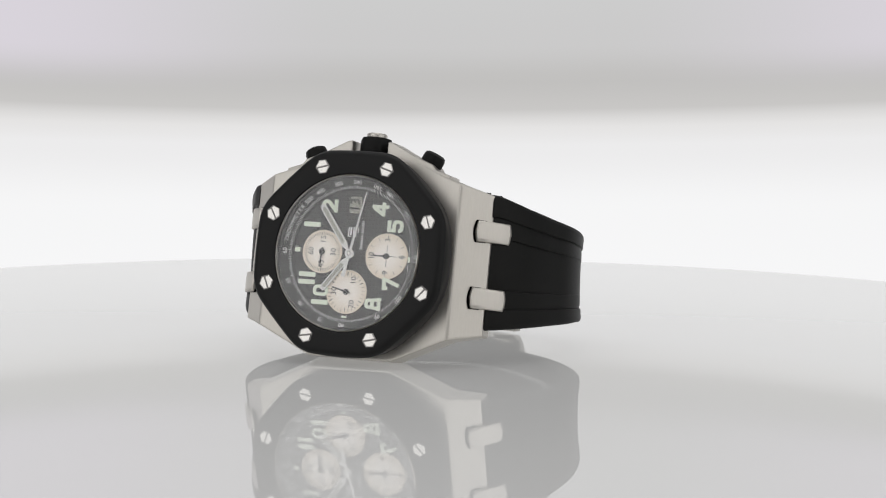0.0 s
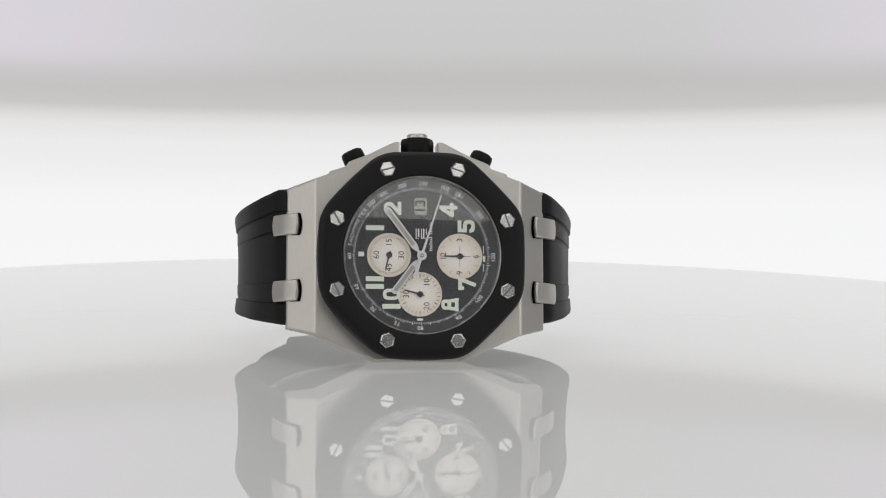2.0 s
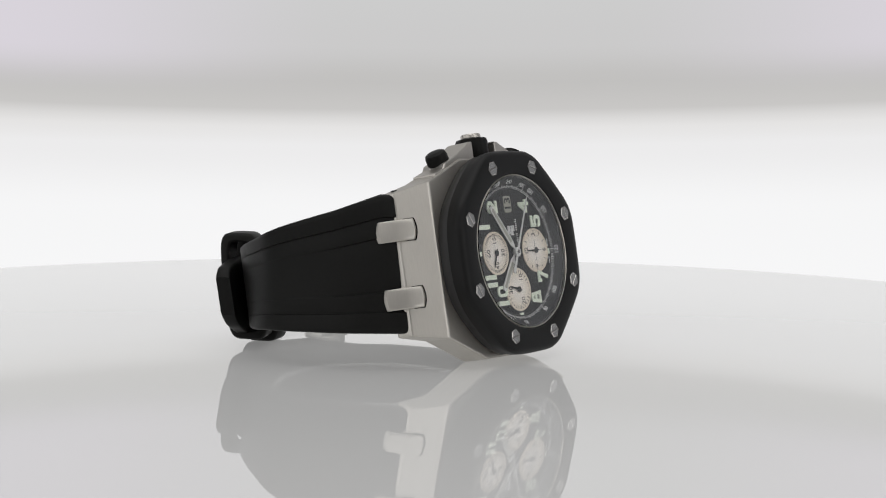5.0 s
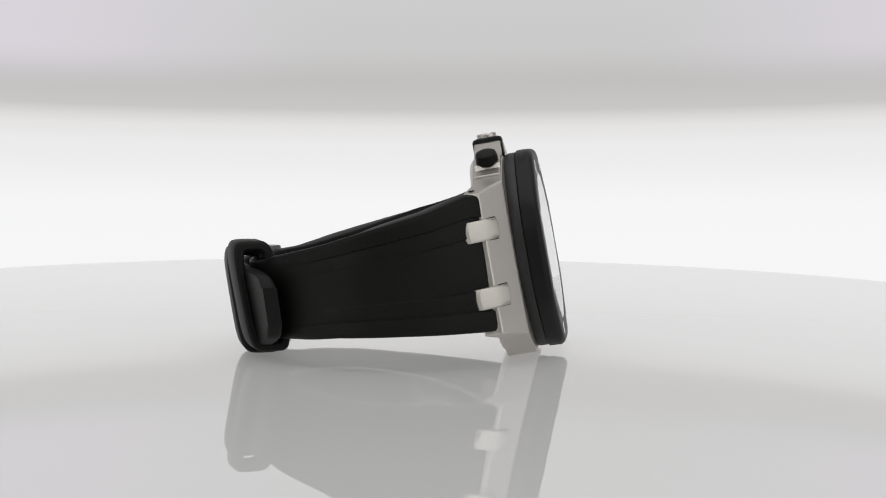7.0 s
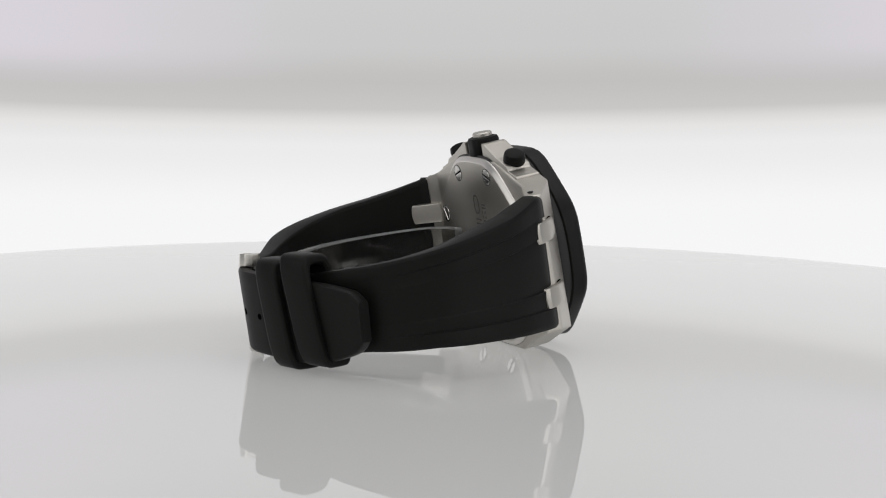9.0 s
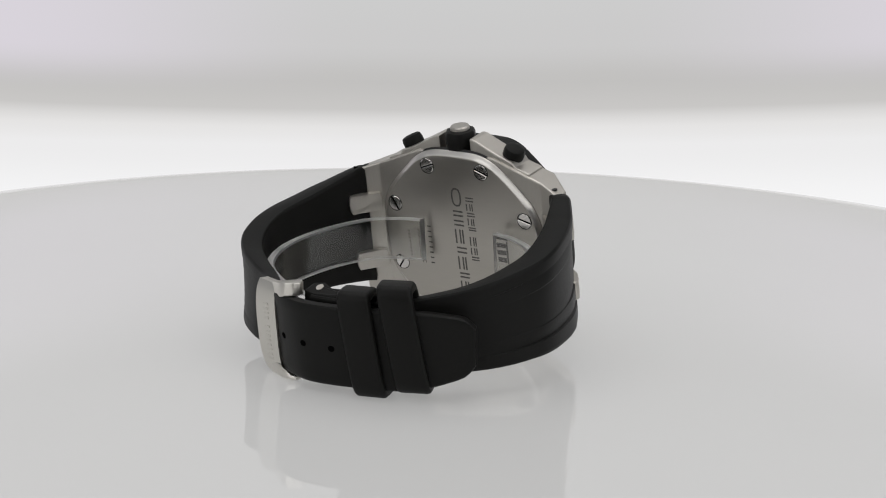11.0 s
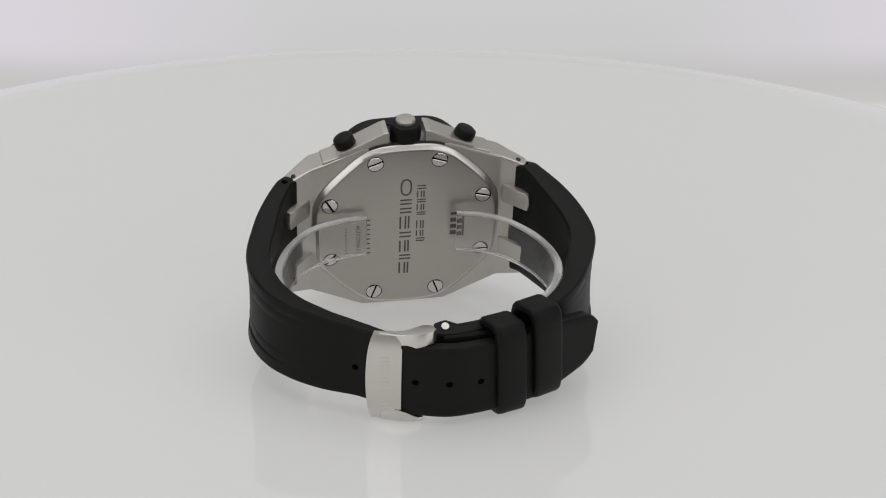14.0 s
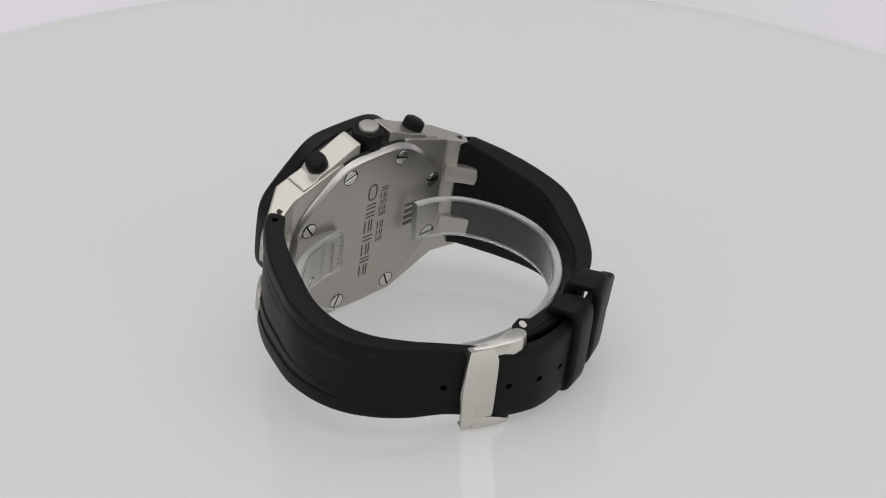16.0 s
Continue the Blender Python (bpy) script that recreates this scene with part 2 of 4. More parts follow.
def letters(text, size, depth=0.05, bold=0.0):
    """A bmesh of raised text in the built-in font, centred, in the x-z plane facing -y (millimetres)."""
    cu = bpy.data.curves.new("text", "FONT")
    cu.body, cu.size, cu.extrude, cu.align_x, cu.align_y, cu.resolution_u, cu.offset = text, size, depth / 2, "CENTER", "CENTER", 3, bold
    ob = bpy.data.objects.new("text", cu)
    scene.collection.objects.link(ob)
    deps = bpy.context.evaluated_depsgraph_get()
    me = bpy.data.meshes.new_from_object(ob.evaluated_get(deps))
    bm = bmesh.new()
    bm.from_mesh(me)
    bpy.data.objects.remove(ob)
    bpy.data.curves.remove(cu)
    bpy.data.meshes.remove(me)
    bmesh.ops.transform(bm, matrix=Matrix.Rotation(radians(90), 4, "X"), verts=bm.verts)
    return bm


def add_stroke(bm, path, width, y0, y1, closed=False):
    """A flat-ended solid line of even width along (x, z) points, between the depths y0 and y1."""
    pts = [Vector(q) for q in path]
    n = len(pts)
    sides = ([], [])
    for i, q in enumerate(pts):
        a = q - pts[i - 1] if i or closed else pts[1] - q
        b = pts[(i + 1) % n] - q if i < n - 1 or closed else a
        na, nb = (Vector((-d.y, d.x)).normalized() for d in (a, b))
        mid = (na + nb).normalized()
        reach = width / 2 / max(0.5, mid.dot(na))
        for side, k in zip(sides, (1, -1)):
            side.append(q + mid * reach * k)
    rings = [[(l.x, y0, l.y), (r.x, y0, r.y), (r.x, y1, r.y), (l.x, y1, l.y)] for l, r in zip(*sides)]
    add_ring_loft(bm, rings + rings[:1] if closed else rings, caps=not closed)
    if closed:
        bmesh.ops.remove_doubles(bm, verts=bm.verts, dist=1e-5)


def oval(w, h, cx=0.0, cz=0.0, n=24, square=2.0):
    """Points of a rounded loop of half sizes w and h; a higher square gives squarer shoulders."""
    bent = lambda c: math.copysign(abs(c) ** (2 / square), c)
    return [(cx + w * bent(math.cos(2 * math.pi * i / n)), cz + h * bent(math.sin(2 * math.pi * i / n))) for i in range(n)]


def merge(bm, other, m=None):
    """Add the geometry of other, moved by m, to bm."""
    if m is not None:
        bmesh.ops.transform(other, matrix=m, verts=other.verts)
    me = bpy.data.meshes.new("tmp")
    other.to_mesh(me)
    other.free()
    bm.from_mesh(me)
    bpy.data.meshes.remove(me)
    return bm


def spun(angle):
    """Turn in the dial's plane, clockwise as one reads the dial."""
    return Matrix.Rotation(radians(angle), 4, "Y")


# ---- booth ----
def build_booth():
    floor = bmesh.new()
    add_ring_loft(floor, [[(-1250, -1850, z), (1250, -1850, z), (1250, 1250, z), (-1250, 1250, z)] for z in (-560, -520)])
    tagged(link_mesh("floor", floor, BOOTH), "grey matt floor of the photo booth", "floor", kind="structure")
    # unseen black curtain, added behind the camera to darken the watch's reflections
    bm = bmesh.new()
    prof = [(-1000 + 2000 * i / 80, -1720 + 22 * math.sin(i * 1.7)) for i in range(81)]
    add_ring_loft(bm, [[(x, y, z) for x, y in prof] + [(x, y - 6, z) for x, y in prof[::-1]] for z in (-520, 430)])
    tagged(link_mesh("curtain", bm, UNSEEN_BLACK), "unseen black cloth curtain added behind the camera to darken reflections", "curtain", kind="structure")


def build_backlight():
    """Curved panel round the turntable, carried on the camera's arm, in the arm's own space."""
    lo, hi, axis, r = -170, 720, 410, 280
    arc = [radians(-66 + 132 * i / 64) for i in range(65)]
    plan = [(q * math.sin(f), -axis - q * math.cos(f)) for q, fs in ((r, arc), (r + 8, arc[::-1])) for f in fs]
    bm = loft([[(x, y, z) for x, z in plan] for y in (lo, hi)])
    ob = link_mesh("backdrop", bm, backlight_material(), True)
    return tagged(ob, "curved white backlit diffuser panel with a soft grey upper hood painted in", "backdrop", kind="structure")


def build_turntable():
    top = new("turntable")
    tagged(top, "round glossy white acrylic turntable disc on a pedestal", "turntable")
    # softly rounded rim
    r, n = 216, 240
    prof = [(120, -10), (r - 1.5, -10), (r, -8.6)] + [(r - 20 + 20 * math.sin(a), -7 + 7 * math.cos(a)) for a in np.linspace(math.pi / 2, 0, 14)] + [(r - 21, 0)]
    rings = [[(q * math.cos(2 * math.pi * i / n), q * math.sin(2 * math.pi * i / n), z) for i in range(n)] for q, z in prof]
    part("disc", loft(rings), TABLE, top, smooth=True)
    n = 48
    rings = [[(q * math.cos(2 * math.pi * i / n), q * math.sin(2 * math.pi * i / n), z) for i in range(n)] for q, z in ((90, -520), (90, -500), (40, -490), (40, -30), (110, -10.5))]
    part("pedestal", loft(rings), BOOTH, top)
    return top


# ---- the watch ----
# dial frame: x to six o'clock, y into the watch, z to the crown; origin on the bezel's face
CASE = Matrix.Translation((-0.0003, -0.0306, 0.02317)) @ Matrix.Rotation(radians(1.98), 4, "Z") @ Matrix.Rotation(radians(-11.06), 4, "X") @ Matrix.Rotation(radians(0.84), 4, "Y")
REAR = CASE @ Matrix.Translation((0, -0.00045, 0.00015))
SCREW_R = 18.85
MOVING = []


def slotted_head(outline, h, slot_w, turn):
    """Screw head: a flange with a slot cut across its top, its floor shaded by colour."""
    bm = bmesh.new()
    r = max(math.hypot(*q) for q in outline)
    add_prism(bm, [(x * 1.09, z * 1.09) for x, z in outline], -0.03, 1.2)
    # rim and slot floor take the dark second material, as painted shade
    for f in bm.faces:
        f.material_index = 1
    for s in (-1, 1):
        half = []
        for i in range(len(outline)):
            a, b = outline[i], outline[(i + 1) % len(outline)]
            ina, inb = s * a[1] > slot_w / 2, s * b[1] > slot_w / 2
            if ina:
                half.append(a)
            if ina != inb:
                k = (s * slot_w / 2 - a[1]) / (b[1] - a[1])
                half.append((a[0] + k * (b[0] - a[0]), s * slot_w / 2))
        mx, mz = (sum(q[k] for q in half) / len(half) for k in (0, 1))
        top = [(mx + (x - mx) * 0.86, mz + (z - mz) * 0.86) for x, z in half]
        add_ring_loft(bm, [[(x, 0.3, z) for x, z in half], [(x, 0.05 - h, z) for x, z in half], [(x, -h - 0.03, z) for x, z in top]])
    bmesh.ops.recalc_face_normals(bm, faces=bm.faces)
    bmesh.ops.transform(bm, matrix=spun(turn), verts=bm.verts)
    return bm


def build_case(watch):
    # middle case: flat in the centre, flanks sloping back to the strap
    right = [(9.3, -21.3), (21.3, -15.9), (27.0, -14.5), (27.0, 14.5), (21.3, 16.2), (17.6, 17.5), (9.6, 20.6)]
    outline = right + [(-x, z) for x, z in right[::-1]]
    front = lambda x: 6.3 if abs(x) < 21.5 else 11.3
    rear = lambda x: 12.6 if abs(x) < 21.5 else 15.0
    bm = bmesh.new()
    f = [bm.verts.new((x, front(x), z)) for x, z in outline]
    b = [bm.verts.new((x, rear(x), z)) for x, z in outline]
    n = len(outline)
    for i in range(n):
        j = (i + 1) % n
        bm.faces.new((f[i], f[j], b[j], b[i]))
    mid = [0, 1, 4, 5, 6, 7, 8, 9, 12, 13]
    for ring in (f, b):
        bm.faces.new([ring[i] for i in mid])
        bm.faces.new([ring[i] for i in (1, 2, 3, 4)])
        bm.faces.new([ring[i] for i in (9, 10, 11, 12)])
    bmesh.ops.recalc_face_normals(bm, faces=bm.faces)
    soften(bm, 0.4, 2, 12)
    case = part("case", bm, STEEL, watch, "brushed steel middle case", CASE)
    for s in (-1, 1):
        # crown guard arm that carries the pusher
        g = [(4.0, 20.0), (4.0, 24.2), (5.2, 24.0), (10.6, 21.3), (14.5, 19.8), (15.2, 18.75), (18.6, 17.65), (18.4, 16.0), (9.0, 19.0)]
        bm = prism([(s * x, z) for x, z in g], 6.6, 12.2, 0.3)
        part("crown_guard", bm, STEEL_SIDE, case)
        # black discs paint the shade of the pin holes in the lugs
        bm = bmesh.new()
        for r, top in ((0.66, 15.25), (0.42, 15.28)):
            add_ring_loft(bm, [[(s * 24.9 + x, 12.6 + y, z) for x, y in circle(r, 16)] for z in (14.82, top)])
        part("lug_hole_shade", bm, GASKET, case)
    # gasket and bezel
    rings = []
    for a, y in ((19.5, 3.6), (20.2, 3.6), (20.5, 4.2), (20.5, 5.6), (20.1, 6.5), (19.5, 6.5)):
        rings.append([(x, y, z) for x, z in octagon(a, bulge=0.45)])
    part("gasket", loft(rings, caps=False), GASKET, watch, "black rubber gasket under the bezel", CASE, True)
    rings = []
    n = 160
    for a, y, g in ((18.0, 4.0, 0.45), (20.4, 4.0, 0.45), (20.8, 3.7, 0.45), (20.9, 2.4, 0.38), (21.0, 1.25, 0.2), (20.95, 0.95, 0.18), (20.62, 0.42, 0.17), (20.3, 0.16, 0.17), (19.75, 0.03, 0.17), (18.9, 0.0, 0.17)):
        rings.append([(x, y, z) for x, z in octagon(a, bulge=g)])
    for r, y in ((16.75, 0.0), (16.45, 0.05), (16.2, 0.3), (16.2, 4.0)):
        rings.append([(r * math.cos(2 * math.pi * i / n), y, r * math.sin(2 * math.pi * i / n)) for i in range(n)])
    rings.append(rings[0])
    bezel = part("bezel", loft(rings, caps=False), BEZEL_RUBBER, watch, "black rubber-clad octagonal bezel", CASE, True)
    turns = (-15, 18, 70, -50, -13, -10, 65, 60)
    angles = (112.5, 67.5, 22.5, -22.5, -67.5, -112.5, -157.5, 157.5)
    for a, tn in zip(angles, turns):
        x, z = SCREW_R * math.cos(radians(a)), SCREW_R * math.sin(radians(a))
        hexa = circle(1.5, 6, start=radians(a))
        part("screw", slotted_head(hexa, 0.07, 0.26, tn), POLISHED, bezel, m=Matrix.Translation((x * MM, -0.00002, z * MM))).data.materials.append(SLOT_SHADE)
    # polished rehaut edge, crystal
    part("crystal_ring", loft(turned([(16.2, 0.35), (16.05, 0.12), (15.93, 0.2), (15.9, 1.2), (16.2, 1.2), (16.2, 0.35)]), caps=False), STEEL, watch, "thin steel ring round the crystal", CASE, True)
    glass = part("crystal", loft(turned([(15.6, 1.0), (15.86, 0.95), (15.88, 0.12), (15.8, 0.03), (15.6, 0.02), (8.0, 0.02), (0.02, 0.02)]), caps=True), CRYSTAL, watch, "clear sapphire crystal", CASE)
    glass.visible_shadow = False
    # case back
    gk = [[(x, y, z) for x, z in octagon(a, bulge=0.3)] for a, y in ((21.1, 12.4), (21.1, 12.9), (20.7, 13.1), (19.0, 13.1))]
    part("caseback_gasket", loft(gk, caps=False), GASKET, watch, "", REAR, True)
    edge = [[(x, y, z) for x, z in octagon(a, bulge=0.3)] for a, y in ((20.75, 12.5), (20.75, 13.2), (20.65, 13.38), (19.8, 14.06), (19.4, 14.1), (18.9, 14.1))]
    part("caseback_edge", loft(edge, caps=False), BEVEL, watch, "polished bevel round the caseback", REAR, True)
    bk = [[(x, y, z) for x, z in octagon(a, bulge=0.3)] for a, y in ((19.65, 13.4), (19.65, 14.112), (19.5, 14.13))]
    back = part("caseback", loft(bk), BACK_STEEL, watch, "satin steel octagonal caseback", REAR)
    for a, tn in zip(angles, (20, -20, 60, -55, -70, 70, 0, 15)):
        x, z = 18.6 * math.cos(radians(a)), 18.6 * math.sin(radians(a))
        m = Matrix.Translation((x * MM, 14.12 * MM, z * MM)) @ Matrix.Rotation(math.pi, 4, "Z")
        part("screw", slotted_head(circle(1.72, 28), 0.1, 0.34, tn), POLISHED, back, m=m, smooth=False).data.materials.append(RECESS_SHADE)


def build_crown(watch):
    bm = bmesh.new()
    n = 48
    rings = []
    for r, h in ((2.2, 19.5), (3.15, 20.6), (3.35, 21.0), (3.35, 24.4), (3.1, 25.0), (2.3, 25.25)):
        rings.append([(r * (1 + 0.035 * math.cos(6 * 2 * math.pi * i / n)) * math.cos(2 * math.pi * i / n), 9.6 + r * (1 + 0.035 * math.cos(6 * 2 * math.pi * i / n)) * math.sin(2 * math.pi * i / n), h) for i in range(n)])
    crown = part("crown", loft(rings), RUBBER, watch, "black rubber crown with a steel cap", CASE, True)
    rings = [[(x, 9.6 + y, h) for x, y in circle(r, 40)] for r, h in ((2.15, 25.0), (2.15, 25.85), (1.9, 26.1), (0.9, 26.15))]
    part("cap", loft(rings), STEEL, crown)
    for s in (-1, 1):
        d = Vector((s * 0.42, 0, 0.907)).normalized()
        base = Vector((s * 12.0, 9.3, 18.1))
        u, w = Vector((0, 1, 0)), d.cross(Vector((0, 1, 0)))
        rings = []
        for r, h in ((1.55, 0), (1.55, 1.6), (2.2, 1.9), (2.35, 2.4), (2.35, 3.7), (2.15, 4.4), (1.6, 4.7), (0.7, 4.8)):
            rings.append([base + d * h + (u * math.cos(2 * math.pi * i / 32) + w * math.sin(2 * math.pi * i / 32)) * r for i in range(32)])
        part("pusher", loft(rings), RUBBER, watch, "black rubber chronograph pusher", CASE, True)


def radial_ticks(r0, r1, width, count, y, skip=0, phase=0.0):
    bm = bmesh.new()
    for i in range(count):
        if skip and i % skip == 0:
            continue
        m = spun(phase + 360 * i / count)
        q = [(-width / 2, y, r0), (width / 2, y, r0), (width / 2, y, r1), (-width / 2, y, r1)]
        top = [m @ Vector((a, b - 0.04, c)) for a, b, c in q]
        low = [m @ Vector((a, b + 0.02, c)) for a, b, c in q]
        add_ring_loft(bm, [top, low])
    return bm


def build_dial(watch):
    # embossed squares of the dial, as shallow pyramids cut by lines
    bm = loft(turned([(13.2, 3.7), (13.2, 3.22), (13.1, 3.2), (0.02, 3.2)]))
    dial = part("dial", bm, DIAL_BLACK, watch, "black dial with embossed squares", CASE)
    bm = bmesh.new()
    step, gap = 0.78, 0.10
    k = int(13 / step) + 1
    for i in range(-k, k + 1):
        for j in range(-k, k + 1):
            cx, cz = (i + 0.5) * step, (j + 0.5) * step
            if math.hypot(cx, cz) > 12.4:
                continue
            if any(math.hypot(cx - a, cz - b) < r + 0.3 for a, b, r in SUBDIALS):
                continue
            h, t = (step - gap) / 2, (step - gap) / 2 - 0.1
            lo = [bm.verts.new((cx + a * h, 3.2, cz + b * h)) for a, b in ((-1, -1), (1, -1), (1, 1), (-1, 1))]
            hi = [bm.verts.new((cx + a * t, 3.165, cz + b * t)) for a, b in ((-1, -1), (1, -1), (1, 1), (-1, 1))]
            bm.faces.new(hi)
            for e in range(4):
                bm.faces.new((lo[e], lo[(e + 1) % 4], hi[(e + 1) % 4], hi[e]))
    sq = part("embossing", bm, DIAL_BLACK, dial)
    sq["kind"] = "stuff"
    # sloping tachymeter ring
    ring = part("tachymeter_ring", loft(turned([(13.1, 3.45), (13.1, 3.1), (13.5, 2.95), (15.9, 1.5), (16.0, 3.45), (13.1, 3.45)]), caps=False), RING_BLACK, watch, "sloping black tachymeter ring printed in white", CASE, True)

    def slope(r):
        return 2.95 - (r - 13.5) * 0.604 - 0.03

    def print_ring(text, size, r, angle, upright=False):
        # letters follow the ring, tops outward, or inward where upright
        bm = letters(text, size, 0.04)
        tilt = Matrix.Rotation(radians(31.1), 4, "X")
        return merge(bmesh.new(), bm, spun(angle) @ Matrix.Translation((0, slope(r) - 0.02, r)) @ tilt @ spun(180 if upright else 0))

    for text, a in (("60", -91), ("500", -44.5), ("400", -32.5), ("300", -16), ("240", 1), ("200", 19.5), ("180", 32), ("150", 55), ("120", 91), ("100", 127), ("90", 149), ("80", 181), ("75", -160), ("70", -138), ("65", -116)):
        part("number", print_ring(text, 1.3, 14.75, a, 10 < a < 160), WHITE_PRINT, ring)
    for i, ch in enumerate("TACHYMETER"):
        part("letter", print_ring(ch, 1.2, 14.75, -82 + i * 3.35), WHITE_PRINT, ring)
    for args in ((13.55, 14.0, 0.07, 240, 5), (13.55, 14.2, 0.12, 48, 0)):
        bm = bmesh.new()
        r0, r1, w, cnt, skip = args
        for i in range(cnt):
            if skip and i % skip == 0:
                continue
            m = spun(360 * i / cnt)
            q = [(-w / 2, slope(r0), r0), (w / 2, slope(r0), r0), (w / 2, slope(r1), r1), (-w / 2, slope(r1), r1)]
            add_ring_loft(bm, [[m @ Vector((a, b - 0.03, c)) for a, b, c in q], [m @ Vector((a, b + 0.03, c)) for a, b, c in q]])
        tk = part("tick_marks", bm, WHITE_PRINT, ring)
        tk["kind"] = "stuff"
    # dark flange with fine teeth under the crystal's edge
    flange = part("flange", loft(turned([(15.95, 1.55), (15.75, 1.4), (15.85, 1.15), (16.0, 1.2), (15.95, 1.55)]), caps=False), RING_BLACK, watch, "", CASE, True)
    bm = bmesh.new()
    for i in range(220):
        m = spun(360 * i / 220)
        q = [(-0.06, 15.72), (0.06, 15.72), (0.06, 15.86), (-0.06, 15.86)]
        add_ring_loft(bm, [[m @ Vector((a, 1.30, c)) for a, c in q], [m @ Vector((a, 1.45, c)) for a, c in q]])
    tk = part("teeth", bm, HAND_STEEL, flange)
    tk["kind"] = "stuff"
    # hour numerals read with twelve at the dial's left
    for text, x, z in (("1", -9.5, 5.65), ("2", -5.9, 9.7), ("4", 5.6, 9.55), ("5", 9.3, 6.2), ("7", 9.4, -5.6), ("8", 5.9, -9.9)):
        part("numeral", numeral(text), LUME, dial, "pale luminous numeral", Matrix.Translation((x * MM, 3.06 * MM, z * MM)))
    part("numeral", numeral("11"), LUME, dial, "pale luminous numeral", Matrix.Translation((-9.5 * MM, 3.06 * MM, -5.55 * MM)))
    part("numeral", numeral("10"), LUME, dial, "pale luminous numeral", Matrix.Translation((-6.1 * MM, 3.06 * MM, -8.75 * MM)))
    for x, z, w, h in ((-12.3, 0.25, 1.15, 0.95), (13.0, -0.45, 0.45, 1.2), (-0.25, -13.0, 1.2, 0.45)):
        part("hour_marker", prism([(-w / 2, -h / 2), (w / 2, -h / 2), (w / 2, h / 2), (-w / 2, h / 2)], -0.16, 0.1, 0.05, 1), LUME, dial, "", Matrix.Translation((x * MM, 3.08 * MM, z * MM)))
    # date
    part("date_frame", prism(oval(1.32, 1.75, 0, 0, 28, 7.0), 3.02, 3.3, 0.1), DATE_CARD, dial, "", Matrix.Translation((-0.1 * MM, 0, 10.15 * MM)))
    part("date_card", prism(oval(1.14, 1.55, 0, 0, 28, 7.0), 3.0, 3.02), DATE_CARD, dial, "", Matrix.Translation((-0.1 * MM, 0, 10.15 * MM)))
    part("date_number", merge(bmesh.new(), letters("13", 3.0, 0.03, 0.06), Matrix.Translation((-0.1, 2.98, 10.15)) @ spun(-90)), BLACK_PRINT, dial)
    # maker's mark and line under it as plain bars
    for k, (x, z, w, h) in enumerate(((-1.05, 4.6, 0.16, 2.0), (-0.55, 4.75, 0.3, 1.7), (0.05, 4.6, 0.16, 2.0), (0.5, 4.6, 0.3, 2.0), (1.05, 5.0, 0.16, 1.2), (-0.8, 3.62, 0.8, 0.12), (0.5, 3.62, 0.8, 0.12))):
        part("mark", prism([(-w / 2, -h / 2), (w / 2, -h / 2), (w / 2, h / 2), (-w / 2, h / 2)], -0.12, 0.05), WHITE_PRINT, dial, "", Matrix.Translation((x * MM, 3.1 * MM, z * MM)))
    for i in range(14):
        h = 0.2 if i != 7 else 0.0
        if h:
            z = 1.2 + i * 0.43
            part("mark", prism([(-0.25 if i % 3 else -0.36, -h / 2), (0.25, -h / 2), (0.25, h / 2), (-0.25 if i % 3 else -0.36, h / 2)], -0.06, 0.05), WHITE_PRINT, dial, "", Matrix.Translation((2.05 * MM, 3.1 * MM, z * MM)))
    for s in (-1, 1):
        part("mark", prism([(-0.06, -0.8), (0.06, -0.8), (0.06, 0.8), (-0.06, 0.8)], -0.05, 0.05), WHITE_PRINT, dial, "", Matrix.Translation((12.85 * MM, 3.1 * MM, (-0.45 + s * 1.9) * MM)))
    # subdials
    for (x, z, r), marks, n, big in zip(SUBDIALS, ((("60", -90), ("15", 0), ("30", 90), ("45", 180)), (("12", -90), ("3", 0), ("6", 90), ("9", 180)), (("30", -90), ("10", 30), ("20", 150))), (60, 12, 30), (5, 3, 5)):
        m = Matrix.Translation((x * MM, 0, z * MM))
        sub = part("subdial", loft(turned([(r, 3.3), (r, 3.02), (r - 0.1, 2.98), (r - 0.32, 3.0), (r - 0.4, 3.06), (0.02, 3.06)], 64)), SILVER_DIAL, dial, "silvered subdial with black figures", m, False)
        tk = part("tick_marks", radial_ticks(r - 1.25 if n == 12 else r - 1.0, r - 0.45, 0.07, n, 3.04), BLACK_PRINT, sub)
        tk["kind"] = "stuff"
        if n == 30:
            tk = part("tick_marks", radial_ticks(r - 1.2, r - 0.45, 0.13, 6, 3.03), BLACK_PRINT, sub)
        if n == 12:
            part("cross_line", prism([(0.8, -0.04), (2.2, -0.04), (2.2, 0.04), (0.8, 0.04)], 3.02, 3.05), BLACK_PRINT, sub)
            for s in (-1, 1):
                part("cross_line", prism([(-0.04, s * 0.8 - 0.0), (0.04, s * 0.8), (0.04, s * 2.2), (-0.04, s * 2.2)], 3.02, 3.05), BLACK_PRINT, sub)
        for text, a in marks:
            d = r - (1.95 if n == 60 else 1.35 if n == 12 else 1.75)
            c = spun(a) @ Vector((0, 0, d))
            part("number", merge(bmesh.new(), letters(text, 1.7, 0.03), Matrix.Translation((c.x, 3.02, c.z)) @ spun(-90)), BLACK_PRINT, sub)


SUBDIALS = ((-6.6, 0.12, 4.5), (7.95, 0.0, 4.7), (-0.25, -7.85, 4.55))


